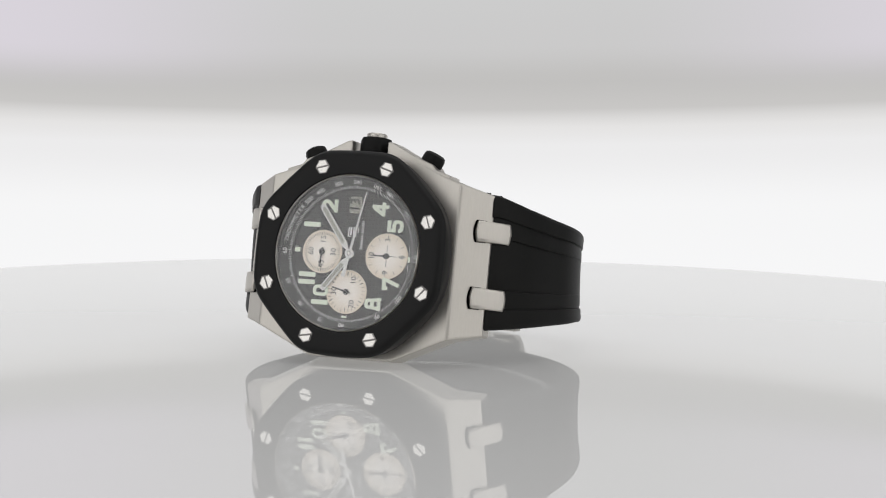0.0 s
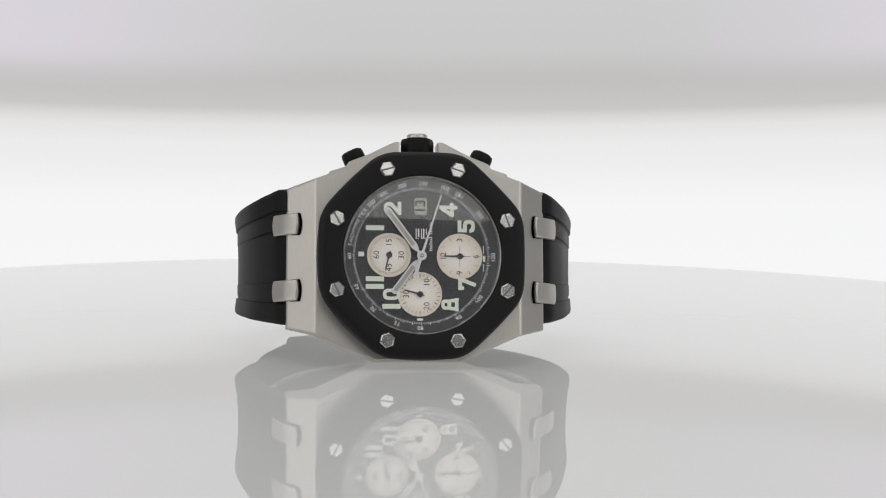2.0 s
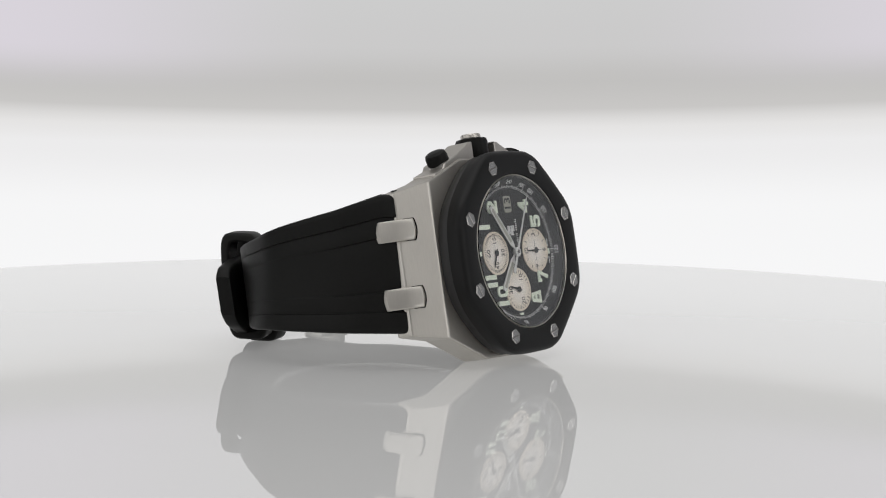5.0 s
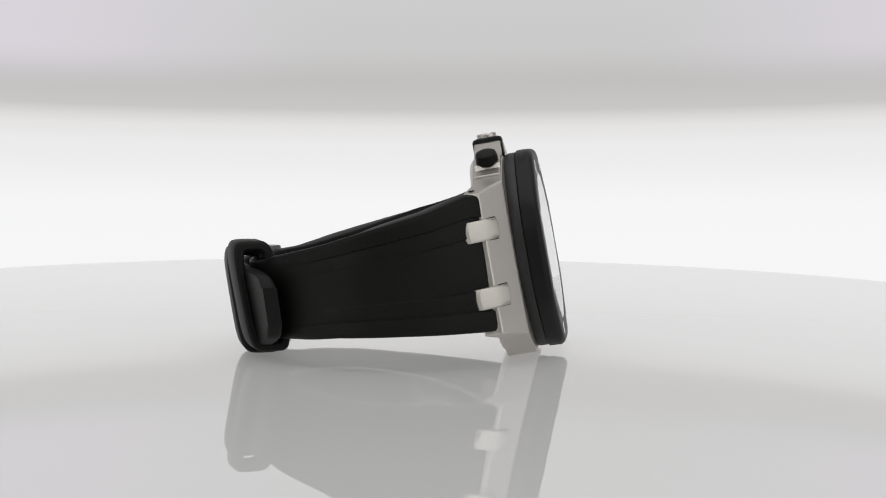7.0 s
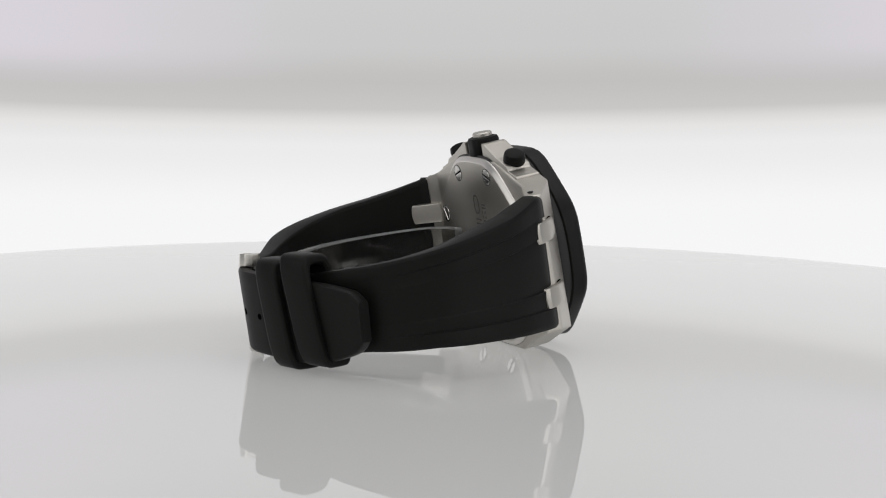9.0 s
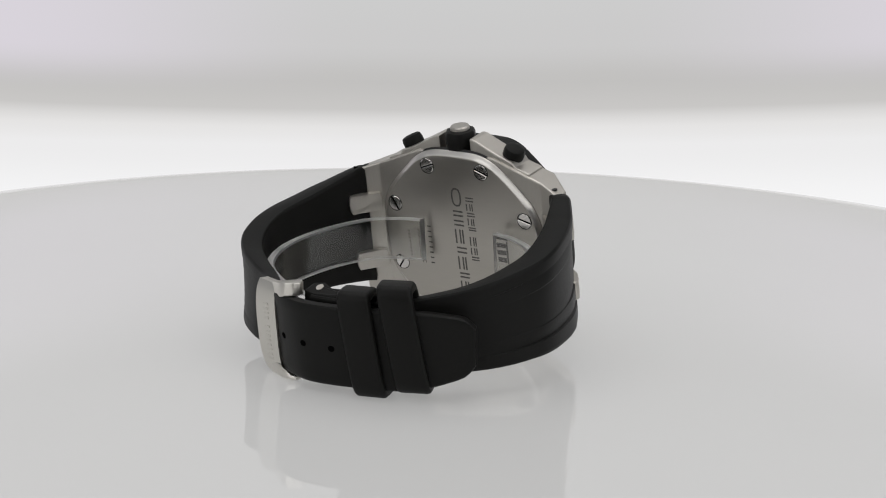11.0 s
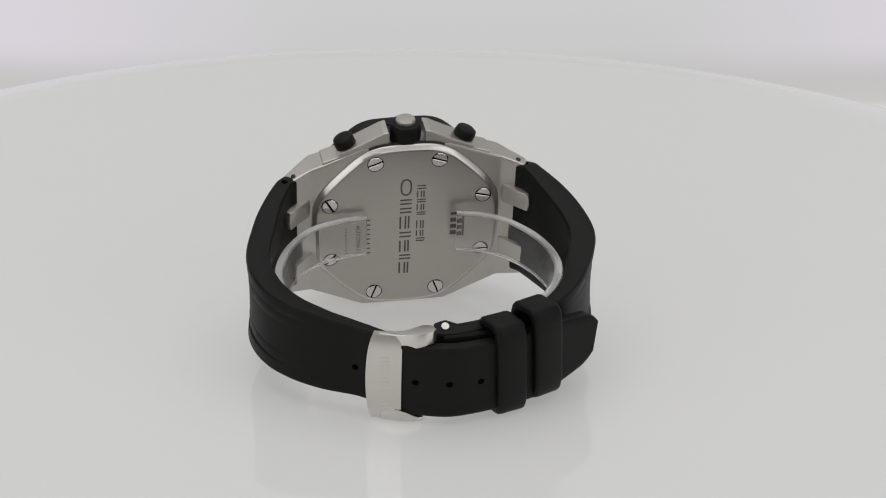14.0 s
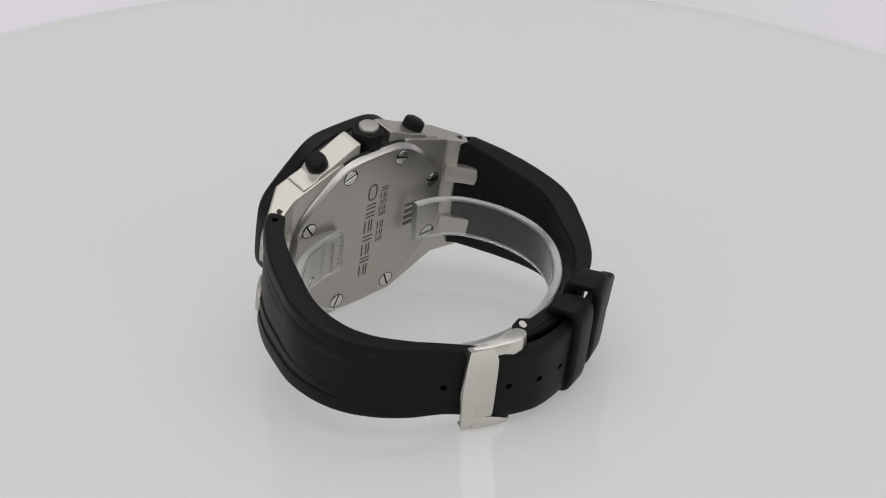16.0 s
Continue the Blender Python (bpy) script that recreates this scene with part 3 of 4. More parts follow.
def numeral(text):
    """Broad rounded numerals, 2.7 wide and 3.7 tall, tops toward twelve; raised plates."""
    t = 0.76
    one = [((0, -1.85), (0, 1.85))]
    lines = {
        "1": one,
        "11": [((-0.78, -1.85), (-0.78, 1.85)), ((0.78, -1.85), (0.78, 1.85))],
        "10": [((-1.6, -1.85), (-1.6, 1.85))],
        "2": [((-0.9, 0.55), (-0.9, 1.0), (-0.62, 1.3), (-0.2, 1.4), (0.25, 1.4), (0.66, 1.28), (0.9, 0.95), (0.9, 0.5), (0.72, 0.15), (-0.72, -1.2)), ((-1.35, -1.42), (1.35, -1.42))],
        "4": [((0.5, -1.85), (0.5, 1.85)), ((0.3, 1.45), (-0.98, -0.62)), ((-1.42, -0.72), (1.42, -0.72))],
        "5": [((1.2, 1.4), (-0.85, 1.4), (-0.85, 0.28), (0.35, 0.28), (0.75, 0.12), (0.92, -0.22), (0.92, -0.85), (0.72, -1.25), (0.3, -1.4), (-0.35, -1.4), (-0.75, -1.25), (-0.92, -0.85), (-0.92, -0.65))],
        "7": [((-0.92, 0.6), (-0.92, 1.4), (0.82, 1.4), (0.75, 0.9), (-0.3, -1.85))],
        "8": [((-1.35, -1.42), (-0.75, -1.42)), ((1.35, -1.42), (0.75, -1.42))],
    }[text]
    loops = {"10": [oval(0.82, 1.4, 0.85, 0, 20, 3.2)], "8": [oval(0.72, 0.68, 0, 0.75, 18, 3.0), oval(0.85, 0.8, 0, -0.62, 18, 3.0)]}.get(text, [])
    bm = bmesh.new()
    lift = 0.0
    for path in lines:
        add_stroke(bm, path, 0.98 if len(path) == 2 and path[0][0] == path[1][0] and text != "4" else t, -0.16 - lift, 0.12)
        lift += 0.004
    for path in loops:
        add_stroke(bm, path, t * 0.9, -0.16 - lift, 0.12, True)
        lift += 0.004
    bmesh.ops.transform(bm, matrix=spun(-90), verts=bm.verts)
    return bm


def build_hands(watch):
    def baton(length, w, y, tail=0.0):
        o = [(-w / 2 * 0.55, 1.4), (w / 2 * 0.55, 1.4), (w / 2, 2.3), (w / 2, length - 0.6), (w / 4, length), (-w / 4, length), (-w / 2, length - 0.6), (-w / 2, 2.3)]
        bm = prism(o, y - 0.12, y + 0.12, 0.06, 1)
        add_prism(bm, [(-0.25, -0.2), (0.25, -0.2), (0.25, 1.6), (-0.25, 1.6)], y - 0.1, y + 0.1)
        add_prism(bm, circle(0.75, 24), y - 0.11, y + 0.11)
        return bm

    def lume_strip(length, w, y):
        return prism([(-w / 2, 2.7), (w / 2, 2.7), (w / 2, length - 0.9), (0, length - 0.55), (-w / 2, length - 0.9)], y - 0.17, y - 0.1, 0.03, 1)

    hour = part("hour_hand", baton(9.7, 1.35, 2.72), HAND_WHITE, watch, "steel baton hour hand with grey lume", CASE @ spun(-143))
    part("lume_strip", lume_strip(9.7, 0.75, 2.72), HAND_LUME, hour)
    minute = part("minute_hand", baton(12.2, 1.35, 2.36), HAND_WHITE, watch, "steel baton minute hand with grey lume", CASE @ spun(-37))
    part("lume_strip", lume_strip(12.2, 0.75, 2.36), HAND_LUME, minute)
    o = [(-0.42, -4.9), (0.42, -4.9), (0.26, -1.0), (0.26, 0.5), (0.10, 13.1), (-0.10, 13.1), (-0.26, 0.5), (-0.26, -1.0)]
    bm = prism(o, 1.98, 2.12)
    add_prism(bm, circle(0.98, 28), 1.94, 2.14)
    sweep = part("second_hand", bm, HAND_WHITE, watch, "slim polished chronograph second hand", CASE)
    MOVING.append((sweep, CASE, 11.3, 3.3))
    part("hub", prism(circle(0.42, 20), 1.75, 1.95, 0.08, 1), POLISHED, sweep)
    for (x, z, r), a, rate in zip(SUBDIALS, (-174.5, -90, -75), (4.1, 0, 0)):
        o = [(-0.12, -0.9), (0.12, -0.9), (0.2, 0), (0.12, r - 1.3), (-0.12, r - 1.3), (-0.2, 0)]
        bm = prism(o, 2.74, 2.84)
        add_prism(bm, circle(0.62, 24), 2.7, 2.86)
        m = CASE @ Matrix.Translation((x * MM, 0, z * MM))
        hand = part("subdial_hand", bm, BLACK_PRINT, watch, "short black subdial hand", m @ spun(a))
        if rate:
            MOVING.append((hand, m, a, rate))


def build_engraving(watch):
    """Caseback writing: a maker's wording as plain bars, one readable word lettered."""
    back = REAR @ Matrix.Translation((0, 14.13 * MM, 0)) @ Matrix.Rotation(math.pi, 4, "Z")
    # in the rear view x runs the other way; lines read downward, tops toward the maker's mark
    def bars(x, z0, z1, widths, height, stroke):
        """A line of plain rounded rings and bars, one for each character's room."""
        total = sum(widths)
        z = z0
        for w in widths:
            room = (z1 - z0) * w / total
            zc, hw = z + room / 2, abs(room) * 0.40
            z += room
            if w == 0.5:
                continue
            bm = bmesh.new()
            h2, st = height / 2, stroke
            if height < 1:
                add_stroke(bm, ((x - h2, zc), (x + h2, zc)), st * 1.5, -0.03, 0.02)
            elif w > 1.5:
                add_stroke(bm, oval(h2 - st / 2, hw - st / 2, x, zc, 24, 2.6), st, -0.03, 0.02, True)
            elif w >= 1:
                for e in (-0.9, 0.0, 0.55):
                    add_stroke(bm, ((x + e * h2, zc + hw), (x + e * h2, zc - hw)), st, -0.03, 0.02)
            else:
                for e in (-0.55, 0.55):
                    add_stroke(bm, ((x - h2, zc + e * hw), (x + h2, zc + e * hw)), st, -0.03, 0.02)
            part("engraved_bar", bm, ENGRAVED, watch, "", back)

    bars(-0.2, 13.3, -13.1, (1.7, 0.7, 0.7, 1.3, 0.75, 1.2, 0.65, 1.2), 2.6, 0.4)
    bars(3.25, 11.2, -4.4, (0.8, 1, 0.7, 1, 0.6, 0.5, 1.3, 1, 0.7), 2.0, 0.3)
    bars(-8.6, 3.2, -6.9, (1, 1, 1, 1, 1, 1, 1, 1), 0.95, 0.22)
    for k, (z, w) in enumerate(((2.6, 0.35), (0.9, 0.55), (-0.8, 0.55), (-2.5, 0.55))):
        part("engraved_bar", prism([(10.0, z - w), (12.6, z - w), (12.6, z + w), (10.0, z + w)], -0.03, 0.02), ENGRAVED, watch, "", back)
    part("engraved_bar", prism([(12.7, -3.2), (13.1, -3.2), (13.1, 3.0), (12.7, 3.0)], -0.03, 0.02), ENGRAVED, watch, "", back)
    bars(-13.8, 1.5, -6.0, (1, 1, 1, 1, 1, 1, 1, 1, 1), 0.6, 0.16)
    word = merge(bmesh.new(), letters("AUTOMATIC", 1.45, 0.05), Matrix.Translation((-11.0, -0.02, -2.4)) @ spun(90))
    part("engraved_word", word, ENGRAVED, watch, "", back)


# ---- strap ----
def z_top(y):
    return float(np.interp(y, (-18, -9.5, 3.3, 12.4, 23.8, 29, 37), (35.3, 32.1, 28.3, 25.4, 21.9, 20.1, 19.0)))


def z_bottom(y):
    return float(np.interp(y, (-21, -3, 9, 21, 29, 37), (7.6, 7.1, 6.6, 5.2, 3.8, 1.8)))


def strap_mesh(path, n, thick, relief, z_of, lip):
    """A moulded band: path is its outer face in plan; relief(s) scales the moulded steps."""
    pts, tan = curve([(x, y, 0) for x, y in path], n)
    half = ((1, -0.95, 0), (0.985, -0.42, 0), (0.95, -0.12, 0), (0.90, 0, 0), (0.69, 0, 0), (0.672, 0, -0.42), (0.65, 0, -0.42), (0.61, 0, -0.22), (0.40, 0, -0.22), (0.385, 0, -0.62), (0.365, 0, -0.62), (0.325, 0, -0.45), (0.15, 0, -0.4))
    ws = [(-a, d, st) for a, d, st in half] + list(half[::-1])
    rings = []
    for i, (q, tg) in enumerate(zip(pts, tan)):
        s = i / (n - 1)
        nrm = Vector((tg.y, -tg.x, 0))
        if nrm.dot(Vector((q.x, q.y - 8, 0))) < 0:
            nrm = -nrm
        lo, hi = z_of(s, q)
        zc, hw = (lo + hi) / 2, (hi - lo) / 2
        lean = 0.174 * max(0.0, 1 - s * 2.2)
        th, k = thick(s), relief(s)
        ring = []
        flare = 0.155 * smooth01(0.42, 0.66, s)
        edge = lip * smooth01(0.04, 0.2, s) * (1 - smooth01(0.36, 0.55, s))
        for w, d, step in ws:
            z = zc + w * hw
            kk = k * (1 - 0.75 * smooth01(0.10, 0.26, s)) if abs(w) < 0.5 else k
            p2 = q + nrm * (d + step * kk + flare * (z - 10.2) + edge * w * w)
            ring.append((p2.x, p2.y + lean * (z - zc), z))
        for w in (1, 0.985, 0.95, 0.9, -0.9, -0.95, -0.985, -1):
            a = abs(w)
            d = 0.8 if a == 1 else 0.3 if a > 0.98 else 0.08 if a > 0.94 else 0.0
            z = zc + w * hw
            p2 = q - nrm * (th - d - flare * (z - 10.2))
            ring.append((p2.x, p2.y + lean * (z - zc), z))
        rings.append(ring)
    return loft(rings)


def smooth01(a, b, x):
    t = max(0.0, min(1.0, (x - a) / (b - a)))
    return t * t * (3 - 2 * t)


PATH_B = [(26.4, -18.5), (28.9, -15.9), (32.2, -9.4), (34.5, -1.5), (35.8, 5.0), (35.3, 11.0), (32.9, 16.8), (28.5, 21.8), (22.5, 25.8), (16.2, 28.9), (10.5, 32.7), (5.1, 35.9), (-1.6, 37.8), (-8.4, 36.9), (-15.5, 34.5), (-22.0, 31.6), (-28.7, 27.6), (-34.5, 24.3)]
PATH_A = [(-27.6, -20.2), (-30.2, -17.5), (-34.1, -10.4), (-36.9, -1.8), (-37.7, 4.8), (-36.5, 10.5), (-33.7, 16.1), (-29.8, 20.8), (-25.0, 24.8), (-19.6, 28.4), (-14.0, 31.3), (-7.5, 33.0), (-1.0, 33.5)]


def build_strap(watch):
    def zb(s, q):
        if s < 0.6:
            return z_bottom(q.y), float(np.interp(q.y, (-18, -10.4, -3, 1.5, 13.5, 23.8, 29, 37), (35.0, 31.9, 29.5, 28.2, 24.8, 21.9, 20.2, 19.0)))
        lo, hi = z_bottom(37), z_top(37)
        if s > 0.88:
            k = (s - 0.88) / 0.12
            e = max(0.0, (s - 0.975) / 0.025)
            hi -= 1.3 * k * k + 1.6 * e * e
            lo += 4.6 * k ** 1.4 + 1.6 * e * e
        return lo, hi

    def za(s, q):
        return z_bottom(q.y) - 0.25 * smooth01(4, 18, q.y), z_top(q.y)

    thick_b = lambda s: 4.0 + 0.7 * smooth01(0.0, 0.15, s) - 1.7 * smooth01(0.3, 0.55, s)
    thick_a = lambda s: 4.0 + 1.0 * smooth01(0.0, 0.15, s) - 2.0 * smooth01(0.45, 0.75, s)
    rel = lambda s: 1 - smooth01(0.22, 0.46, s)
    rel_a = lambda s: 1 - smooth01(0.35, 0.62, s)
    b = part("strap", strap_mesh(PATH_B, 110, thick_b, rel, zb, 0.5), RUBBER, watch, "black moulded rubber strap half with punched holes", smooth=True)
    a = part("strap", strap_mesh(PATH_A, 90, thick_a, rel_a, za, 0.8), RUBBER, watch, "black moulded rubber strap half", smooth=True)
    # punched holes in the long half: black plugs that paint their inner shade
    pts, tan = curve([(x, y, 0) for x, y in PATH_B], 400)
    for hx, hz in ((16.2, 10.9), (5.0, 10.2), (-1.7, 10.2), (-8.4, 10.0)):
        i = min(range(400), key=lambda k: abs(pts[k].x - hx) + (100 if pts[k].y < 20 else 0))
        q, tg = pts[i], tan[i]
        nrm = Vector((-tg.y, tg.x, 0))
        if nrm.y < 0:
            nrm = -nrm
        bm = bmesh.new()
        rings = []
        for d, r in ((-1.5, 0.72), (0.04, 0.72)):
            c = q + nrm * d
            fl = 0.155 * smooth01(0.42, 0.66, i / 399)
            rings.append([(c.x + tg.x * r * math.cos(f) + nrm.x * fl * (hz - 10.2 + r * math.sin(f)), c.y + tg.y * r * math.cos(f) + nrm.y * fl * (hz - 10.2 + r * math.sin(f)), hz + 0.9 * r * math.sin(f)) for f in np.linspace(0, 2 * math.pi, 16, endpoint=False)])
        add_ring_loft(bm, rings)
        part("hole_shade", bm, RECESS_SHADE, b)
    # pin holes in the strap ends, at the lugs: black plugs painting shade
    for par, path, z_of in ((b, PATH_B, zb), (a, PATH_A, za)):
        pts, tan = curve([(x, y, 0) for x, y in path], 200)
        i = 3
        q, tg = pts[i], tan[i]
        nrm = Vector((tg.y, -tg.x, 0))
        if nrm.dot(Vector((q.x, q.y - 8, 0))) < 0:
            nrm = -nrm
        lo, hi = z_of(i / 199, q)
        c = q - nrm * 2.2
        y = c.y + 0.17 * (hi - lo) / 2
        bm = bmesh.new()
        add_ring_loft(bm, [[(c.x + p, y + r, z) for p, r in circle(0.72, 16)] for z in (hi - 1.5, hi + 0.03)])
        part("pin_hole_shade", bm, RECESS_SHADE, par)
    # steel end links that bridge case and strap
    for s in (-1, 1):
        for z in (6.95, -6.75):
            d = Vector((s * 0.70, 0.714, 0)).normalized()
            nn = Vector((s * 0.714, -0.70, 0)).normalized()
            c = Vector((s * 26.95, 11.35, z))
            e, drop = 4.2, 0.6 if s < 0 else 0.0
            prof = [(-3.25, -1.0), (-3.25, 0.42), (-2.95, 0.66), (-0.5, 0.86), (1.2, 0.84 - drop * 0.3), (e - 0.65, 0.55 - drop), (e - 0.1, -0.1 - drop), (e, -3.0), (e + 0.2, -4.3), (e + 0.1, -5.3), (-2.3, -5.3)]
            rings = []
            for w in (-2.15, -1.95, -1.3, 0.0, 1.3, 1.95, 2.15):
                bow = 0.45 * (1 - (w / 2.15) ** 2)
                edge = -0.18 if abs(w) > 2 else 0.0
                rings.append([(c + d * (a2 + (bow if a2 > 2 else -bow if a2 < -2.2 else 0)) + nn * (b2 + (edge if b2 > 0 else 0) + 0.12) + Vector((0, 0, w)))[:] for a2, b2 in prof])
            bm = loft(rings)
            bmesh.ops.recalc_face_normals(bm, faces=bm.faces)
            soften(bm, 0.15, 2, 40)
            part("end_link", bm, STEEL, watch, "brushed steel strap link", CASE, True)
            # raised black plate paints the shaded gap at the link's inner end
            gap_outline = [(-1.2, -2.26), (-3.4, -2.3)] + [(-3.5 - 0.5 * (1 - (w / 2.3) ** 2), w) for w in (-2.2, -1.6, -0.8, 0, 0.8, 1.6, 2.2)] + [(-3.4, 2.3), (-1.2, 2.26)]
            bm = loft([[(c + d * a2 + nn * h + Vector((0, 0, b2)))[:] for a2, b2 in gap_outline] for h in (-0.6, 0.12)])
            part("link_gap_shade", bm, RECESS_SHADE, watch, "", CASE)


def build_keepers(watch):
    pts, tan = curve([(x, y, 0) for x, y in PATH_B], 500)
    for xc, half, za, zb in ((-14.6, 3.35, 0.1, 22.7), (-22.3, 3.5, 1.6, 24.5)):
        ic = min(range(500), key=lambda k: abs(pts[k].x - xc) + (100 if pts[k].y < 15 else 0))
        c, tg = pts[ic], tan[ic]
        nrm = Vector((-tg.y, tg.x, 0))
        if nrm.y < 0:
            nrm = -nrm
        along = tg if tg.x < 0 else -tg
        zc, hz = (za + zb) / 2, (zb - za) / 2
        outer_d, inner_d = 1.6, -7.6
        dc, hd = (outer_d + inner_d) / 2, (outer_d - inner_d) / 2
        rings = []
        for r_in in (False, True):
            for w in ((-1, -0.97, -0.88, -0.76, 0.76, 0.88, 0.97, 1) if not r_in else (1, 0.9, -0.9, -1)):
                ring = []
                a = abs(w)
                wall = (1.5 if a == 1 else 1.9) if r_in else (0.75 if a == 1 else 0.4 if a > 0.95 else 0.12 if a > 0.8 else 0.0)
                for k in range(40):
                    f = 2 * math.pi * k / 40
                    e = 0.42
                    cx = math.copysign(abs(math.cos(f)) ** e, math.cos(f)) * (hd - wall)
                    cz = math.copysign(abs(math.sin(f)) ** e, math.sin(f)) * (hz - wall)
                    p3 = c + nrm * (dc + cx + 0.155 * (zc + cz - 10.2)) + along * (w * half - (0.13 if xc > -18 else 0.17) * cz) + Vector((0, 0, zc + cz))
                    ring.append(p3[:])
                rings.append(ring)
        rings.append(rings[0])
        part("keeper", loft(rings, caps=False), RUBBER, watch, "black rubber strap keeper loop", smooth=True)


def build_buckle(watch):
    pts, tan = curve([(x, y, 0) for x, y in PATH_B], 500)
    at = lambda x: min(range(500), key=lambda k: abs(pts[k].x - x) + (100 if pts[k].y < 15 else 0))
    # curved face plate
    rings = []
    face = lambda x, z: Vector((x, 32.2 + (13.4 - x) * 0.30 - (13.4 - x) ** 2 * 0.004 + 0.125 * (z - 10.2), z))
    swell = lambda z: 1.3 - 1.0 * abs((z - 10.5) / 10.0) ** 4
    rim = [(z, swell(z)) for z in np.linspace(0.5, 20.5, 23)] + [(20.5, -1.6), (19.3, -1.6), (19.3, -0.4), (10, 0.0), (1.6, -0.4), (1.6, -1.6), (0.5, -1.6)]
    for x in np.linspace(13.4, 7.2, 11):
        ring = []
        for z, d in rim:
            w = (z - 10.5) / 10.0
            p3 = face(x + (0.8 * (1 - w * w) - 0.3 * w ** 8) * max(0.0, x - 9.0) / 4.4, z) + Vector((0.3, 0.95, 0)) * d
            ring.append(p3[:])
        rings.append(ring)
    bm = loft(rings)
    buckle = part("buckle", bm, BUCKLE_STEEL, watch, "brushed steel folding buckle", smooth=True)
    # lobed arms over and under the strap's edges
    for z0, z1, reach in ((19.4, 20.6, 0.4), (0.55, 1.4, 4.2)):
        o = [(11.9, 33.6), (9.0, 35.0), (6.4, 36.3), (4.8, 37.3), (3.0, 37.7), (1.4, 37.1), (0.6, 35.7), (1.2, 34.1), (3.0, 33.3), (6.0, 33.8), (9.0, 33.2), (12.0, 32.2)]
        if reach > 1:
            o = [(11.5, 32.6), (9.0, 33.6), (6.6, 34.5), (4.2, 34.8), (3.1, 34.4), (2.8, 33.4), (3.6, 32.4), (6.0, 32.0), (9.0, 31.2), (11.5, 30.8)]
        lift = 1.3 if reach < 1 else 0.0
        root = (lambda x: 1.5 + 1.1 * smooth01(3.0, 7.4, x)) if reach < 1 else (lambda x: 0.0)
        rise = lambda x: lift * (1 - smooth01(2.0, 9.5, x))
        heel = (lambda x: 0.0) if reach < 1 else (lambda x: 1.9 * smooth01(3.6, 8.2, x))
        bm = loft([[(x, y, z0 - root(x) + rise(x)) for x, y in o], [(x, y, z1 + rise(x) + heel(x)) for x, y in o]])
        bmesh.ops.recalc_face_normals(bm, faces=bm.faces)
        soften(bm, 0.3, 2, 30)
        part("arm", bm, BUCKLE_STEEL, buckle, smooth=True)
    # embossed maker's wording as a row of plain bars
    for k in range(13):
        if k == 8:
            continue
        z = 3.6 + k * 1.0
        h = 0.46 if k % 2 else 0.34
        nrm, tg = Vector((0.3, 0.95, 0)).normalized(), Vector((0.95, -0.3, 0)).normalized()
        c = face(10.4, z) + nrm * swell(z)
        bm = bmesh.new()
        add_ring_loft(bm, [[(c + tg * a + nrm * e + Vector((0, 0, b)))[:] for a, b in ((-0.85, 0.12 - h / 2), (0.85, -0.12 - h / 2), (0.85, h / 2 - 0.12), (-0.85, h / 2 + 0.12))] for e in (-0.3, 0.07)])
        part("embossed_bar", bm, BUCKLE_STEEL, buckle)
    # black folding blade with its hinge pin
    o = [(1.2, 33.9), (0.6, 31.6), (-1.8, 30.9), (-4.2, 31.6), (-6.2, 31.4), (-9.5, 30.9), (-9.5, 33.0), (-5.5, 34.0), (-1.5, 34.3)]
    bm = loft([[(x, y, 14.0) for x, y in o], [(x, y, 21.4 - 0.5 * (y - 31) + (0.0 if x > -4 else -0.3)) for x, y in o]])
    bmesh.ops.recalc_face_normals(bm, faces=bm.faces)
    soften(bm, 0.4, 2, 30)
    blade = part("clasp_blade", bm, RUBBER, watch, "black folding clasp blade with a steel pin")
    bm = bmesh.new()
    add_ring_loft(bm, [[(-1.65 + x, 32.4 + y + h * 0.447, 20.65 - 0.5 * y + h * 0.894) for x, y in circle(0.78, 24)] for h in (-0.9, 0.06)])
    part("pin", bm, STEEL, blade)


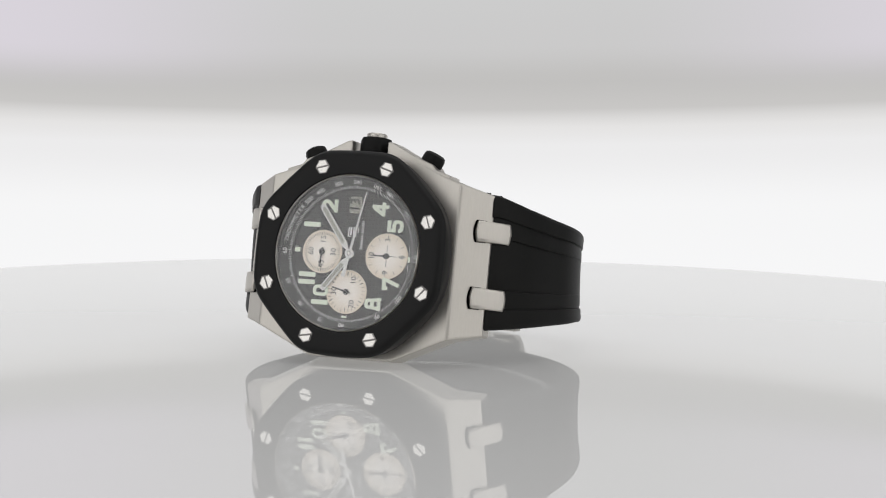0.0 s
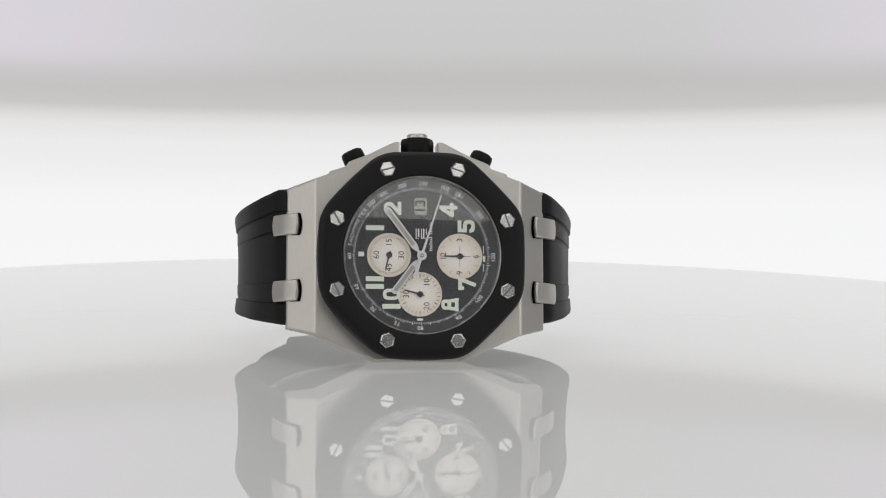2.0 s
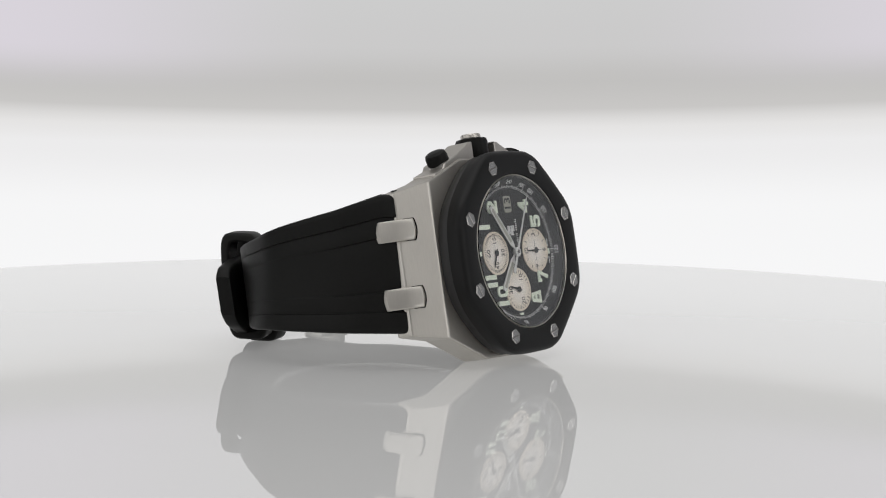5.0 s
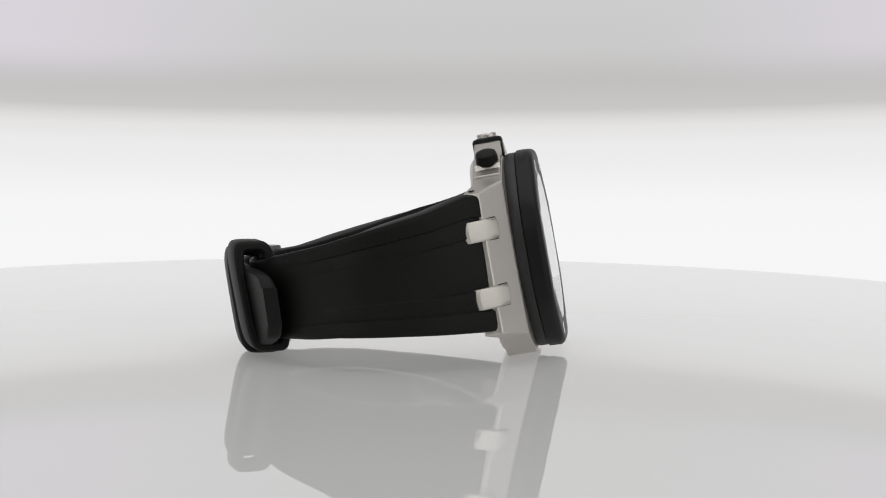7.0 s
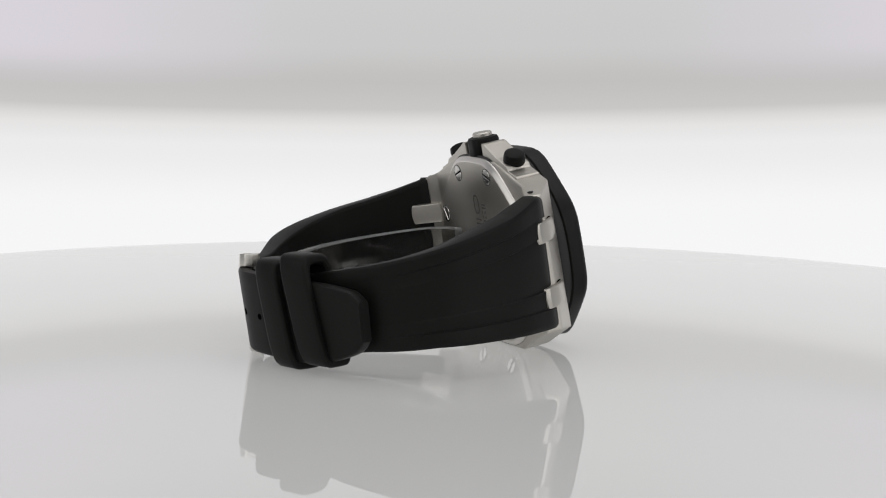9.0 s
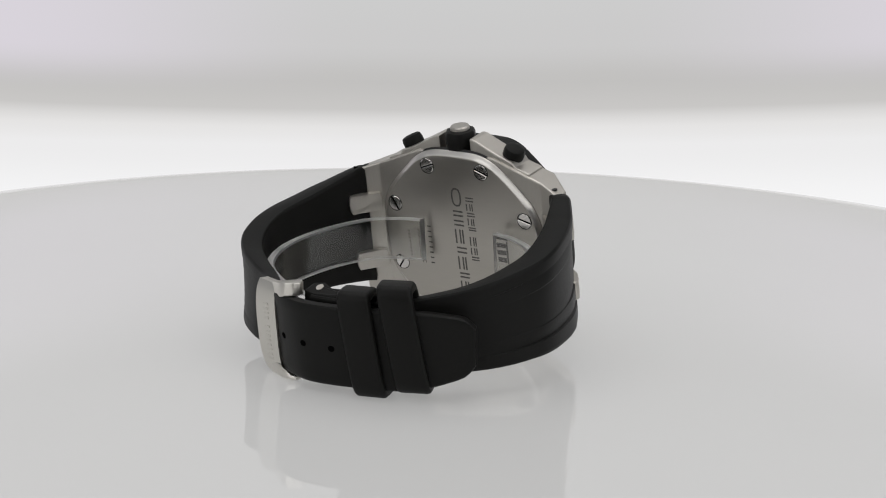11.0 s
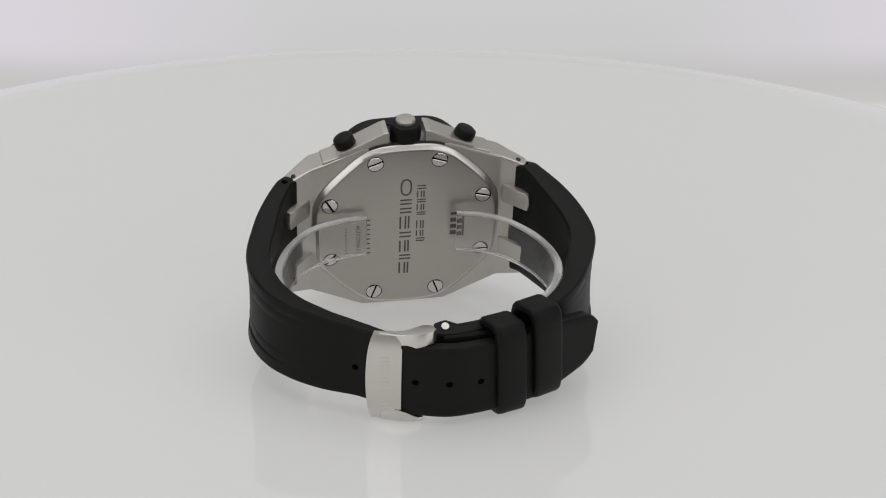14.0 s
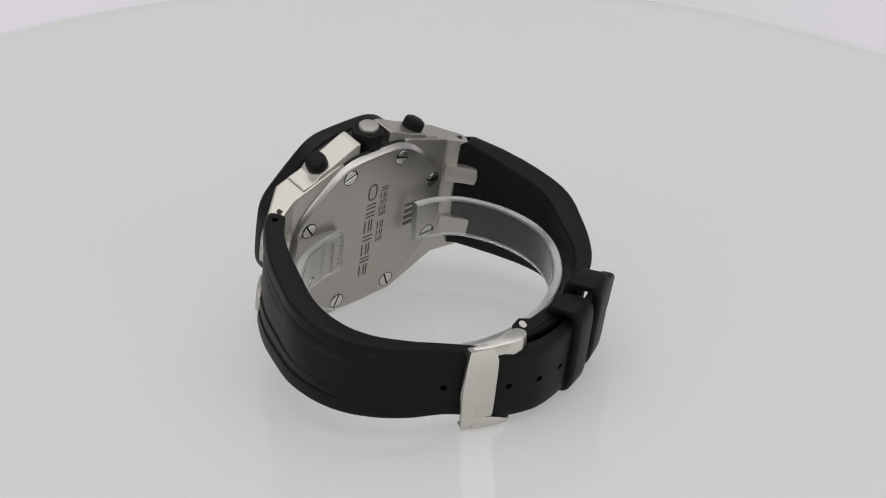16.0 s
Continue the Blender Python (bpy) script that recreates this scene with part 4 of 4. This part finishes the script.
def build_cuff():
    """Clear C-shaped holder inside the strap."""
    path = [(8.6, -15.6), (14.5, -14.9), (21.5, -12.4), (27.0, -6.5), (30.0, 1.5), (29.9, 9.5), (26.6, 17.0), (20.5, 22.6), (11.0, 27.6), (0.0, 29.6), (-10.0, 28.0), (-18.5, 24.2), (-25.5, 18.5), (-30.4, 10.5), (-31.4, 2.5), (-28.8, -5.5), (-23.5, -11.8), (-17.5, -14.6), (-11.8, -15.4)]
    n = 120
    pts, tan = curve([(x, y, 0) for x, y in path], n)
    rings = []
    for i, (q, tg) in enumerate(zip(pts, tan)):
        nrm = Vector((tg.y, -tg.x, 0))
        u = (q.y + 15.6) / 45.6
        hi = 25.0 - 7.8 * max(0.0, u) ** 0.7
        lo = hi - 9.6
        th = 1.9
        ring = []
        for d, z in ((0, lo + 0.4), (0.25, lo), (th - 0.25, lo), (th, lo + 0.4), (th, hi - 0.4), (th - 0.25, hi), (0.25, hi), (0, hi - 0.4)):
            p3 = q - nrm * d
            ring.append((p3.x, p3.y + 0.1 * (z - hi) * (1 - u), z))
        rings.append(ring)
    bm = loft(rings)
    # the sawn edges are frosted, the faces clear
    for i, f in enumerate(bm.faces):
        f.material_index = 1 if i >= 8 * (n - 1) or i % 8 not in (3, 7) else 0
    ob = link_mesh("display_cuff", bm, ACRYLIC)
    ob.data.materials.append(FROSTED)
    ob.visible_shadow = False
    return tagged(ob, "clear plastic C-shaped display cuff inside the watch strap", "display stand")


build_booth()
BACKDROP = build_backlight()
TURNTABLE = build_turntable()
WATCH = new("wristwatch")
tagged(WATCH, "steel chronograph wristwatch with black octagonal bezel and rubber strap", "wristwatch")
build_case(WATCH)
build_crown(WATCH)
build_dial(WATCH)
build_hands(WATCH)
build_engraving(WATCH)
build_strap(WATCH)
build_keepers(WATCH)
build_buckle(WATCH)
CUFF = build_cuff()


def motions():
    for thing in (TURNTABLE, WATCH, CUFF):
        walk(thing, TURN_ROWS)
    # the panel takes the camera's own poses, so it stays put in view
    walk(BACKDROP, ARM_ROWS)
    for hand, m, start, rate in MOVING:
        walk(hand, [(t, m @ spun(start + rate * t)) for t in range(0, 17, 1)])


motions()
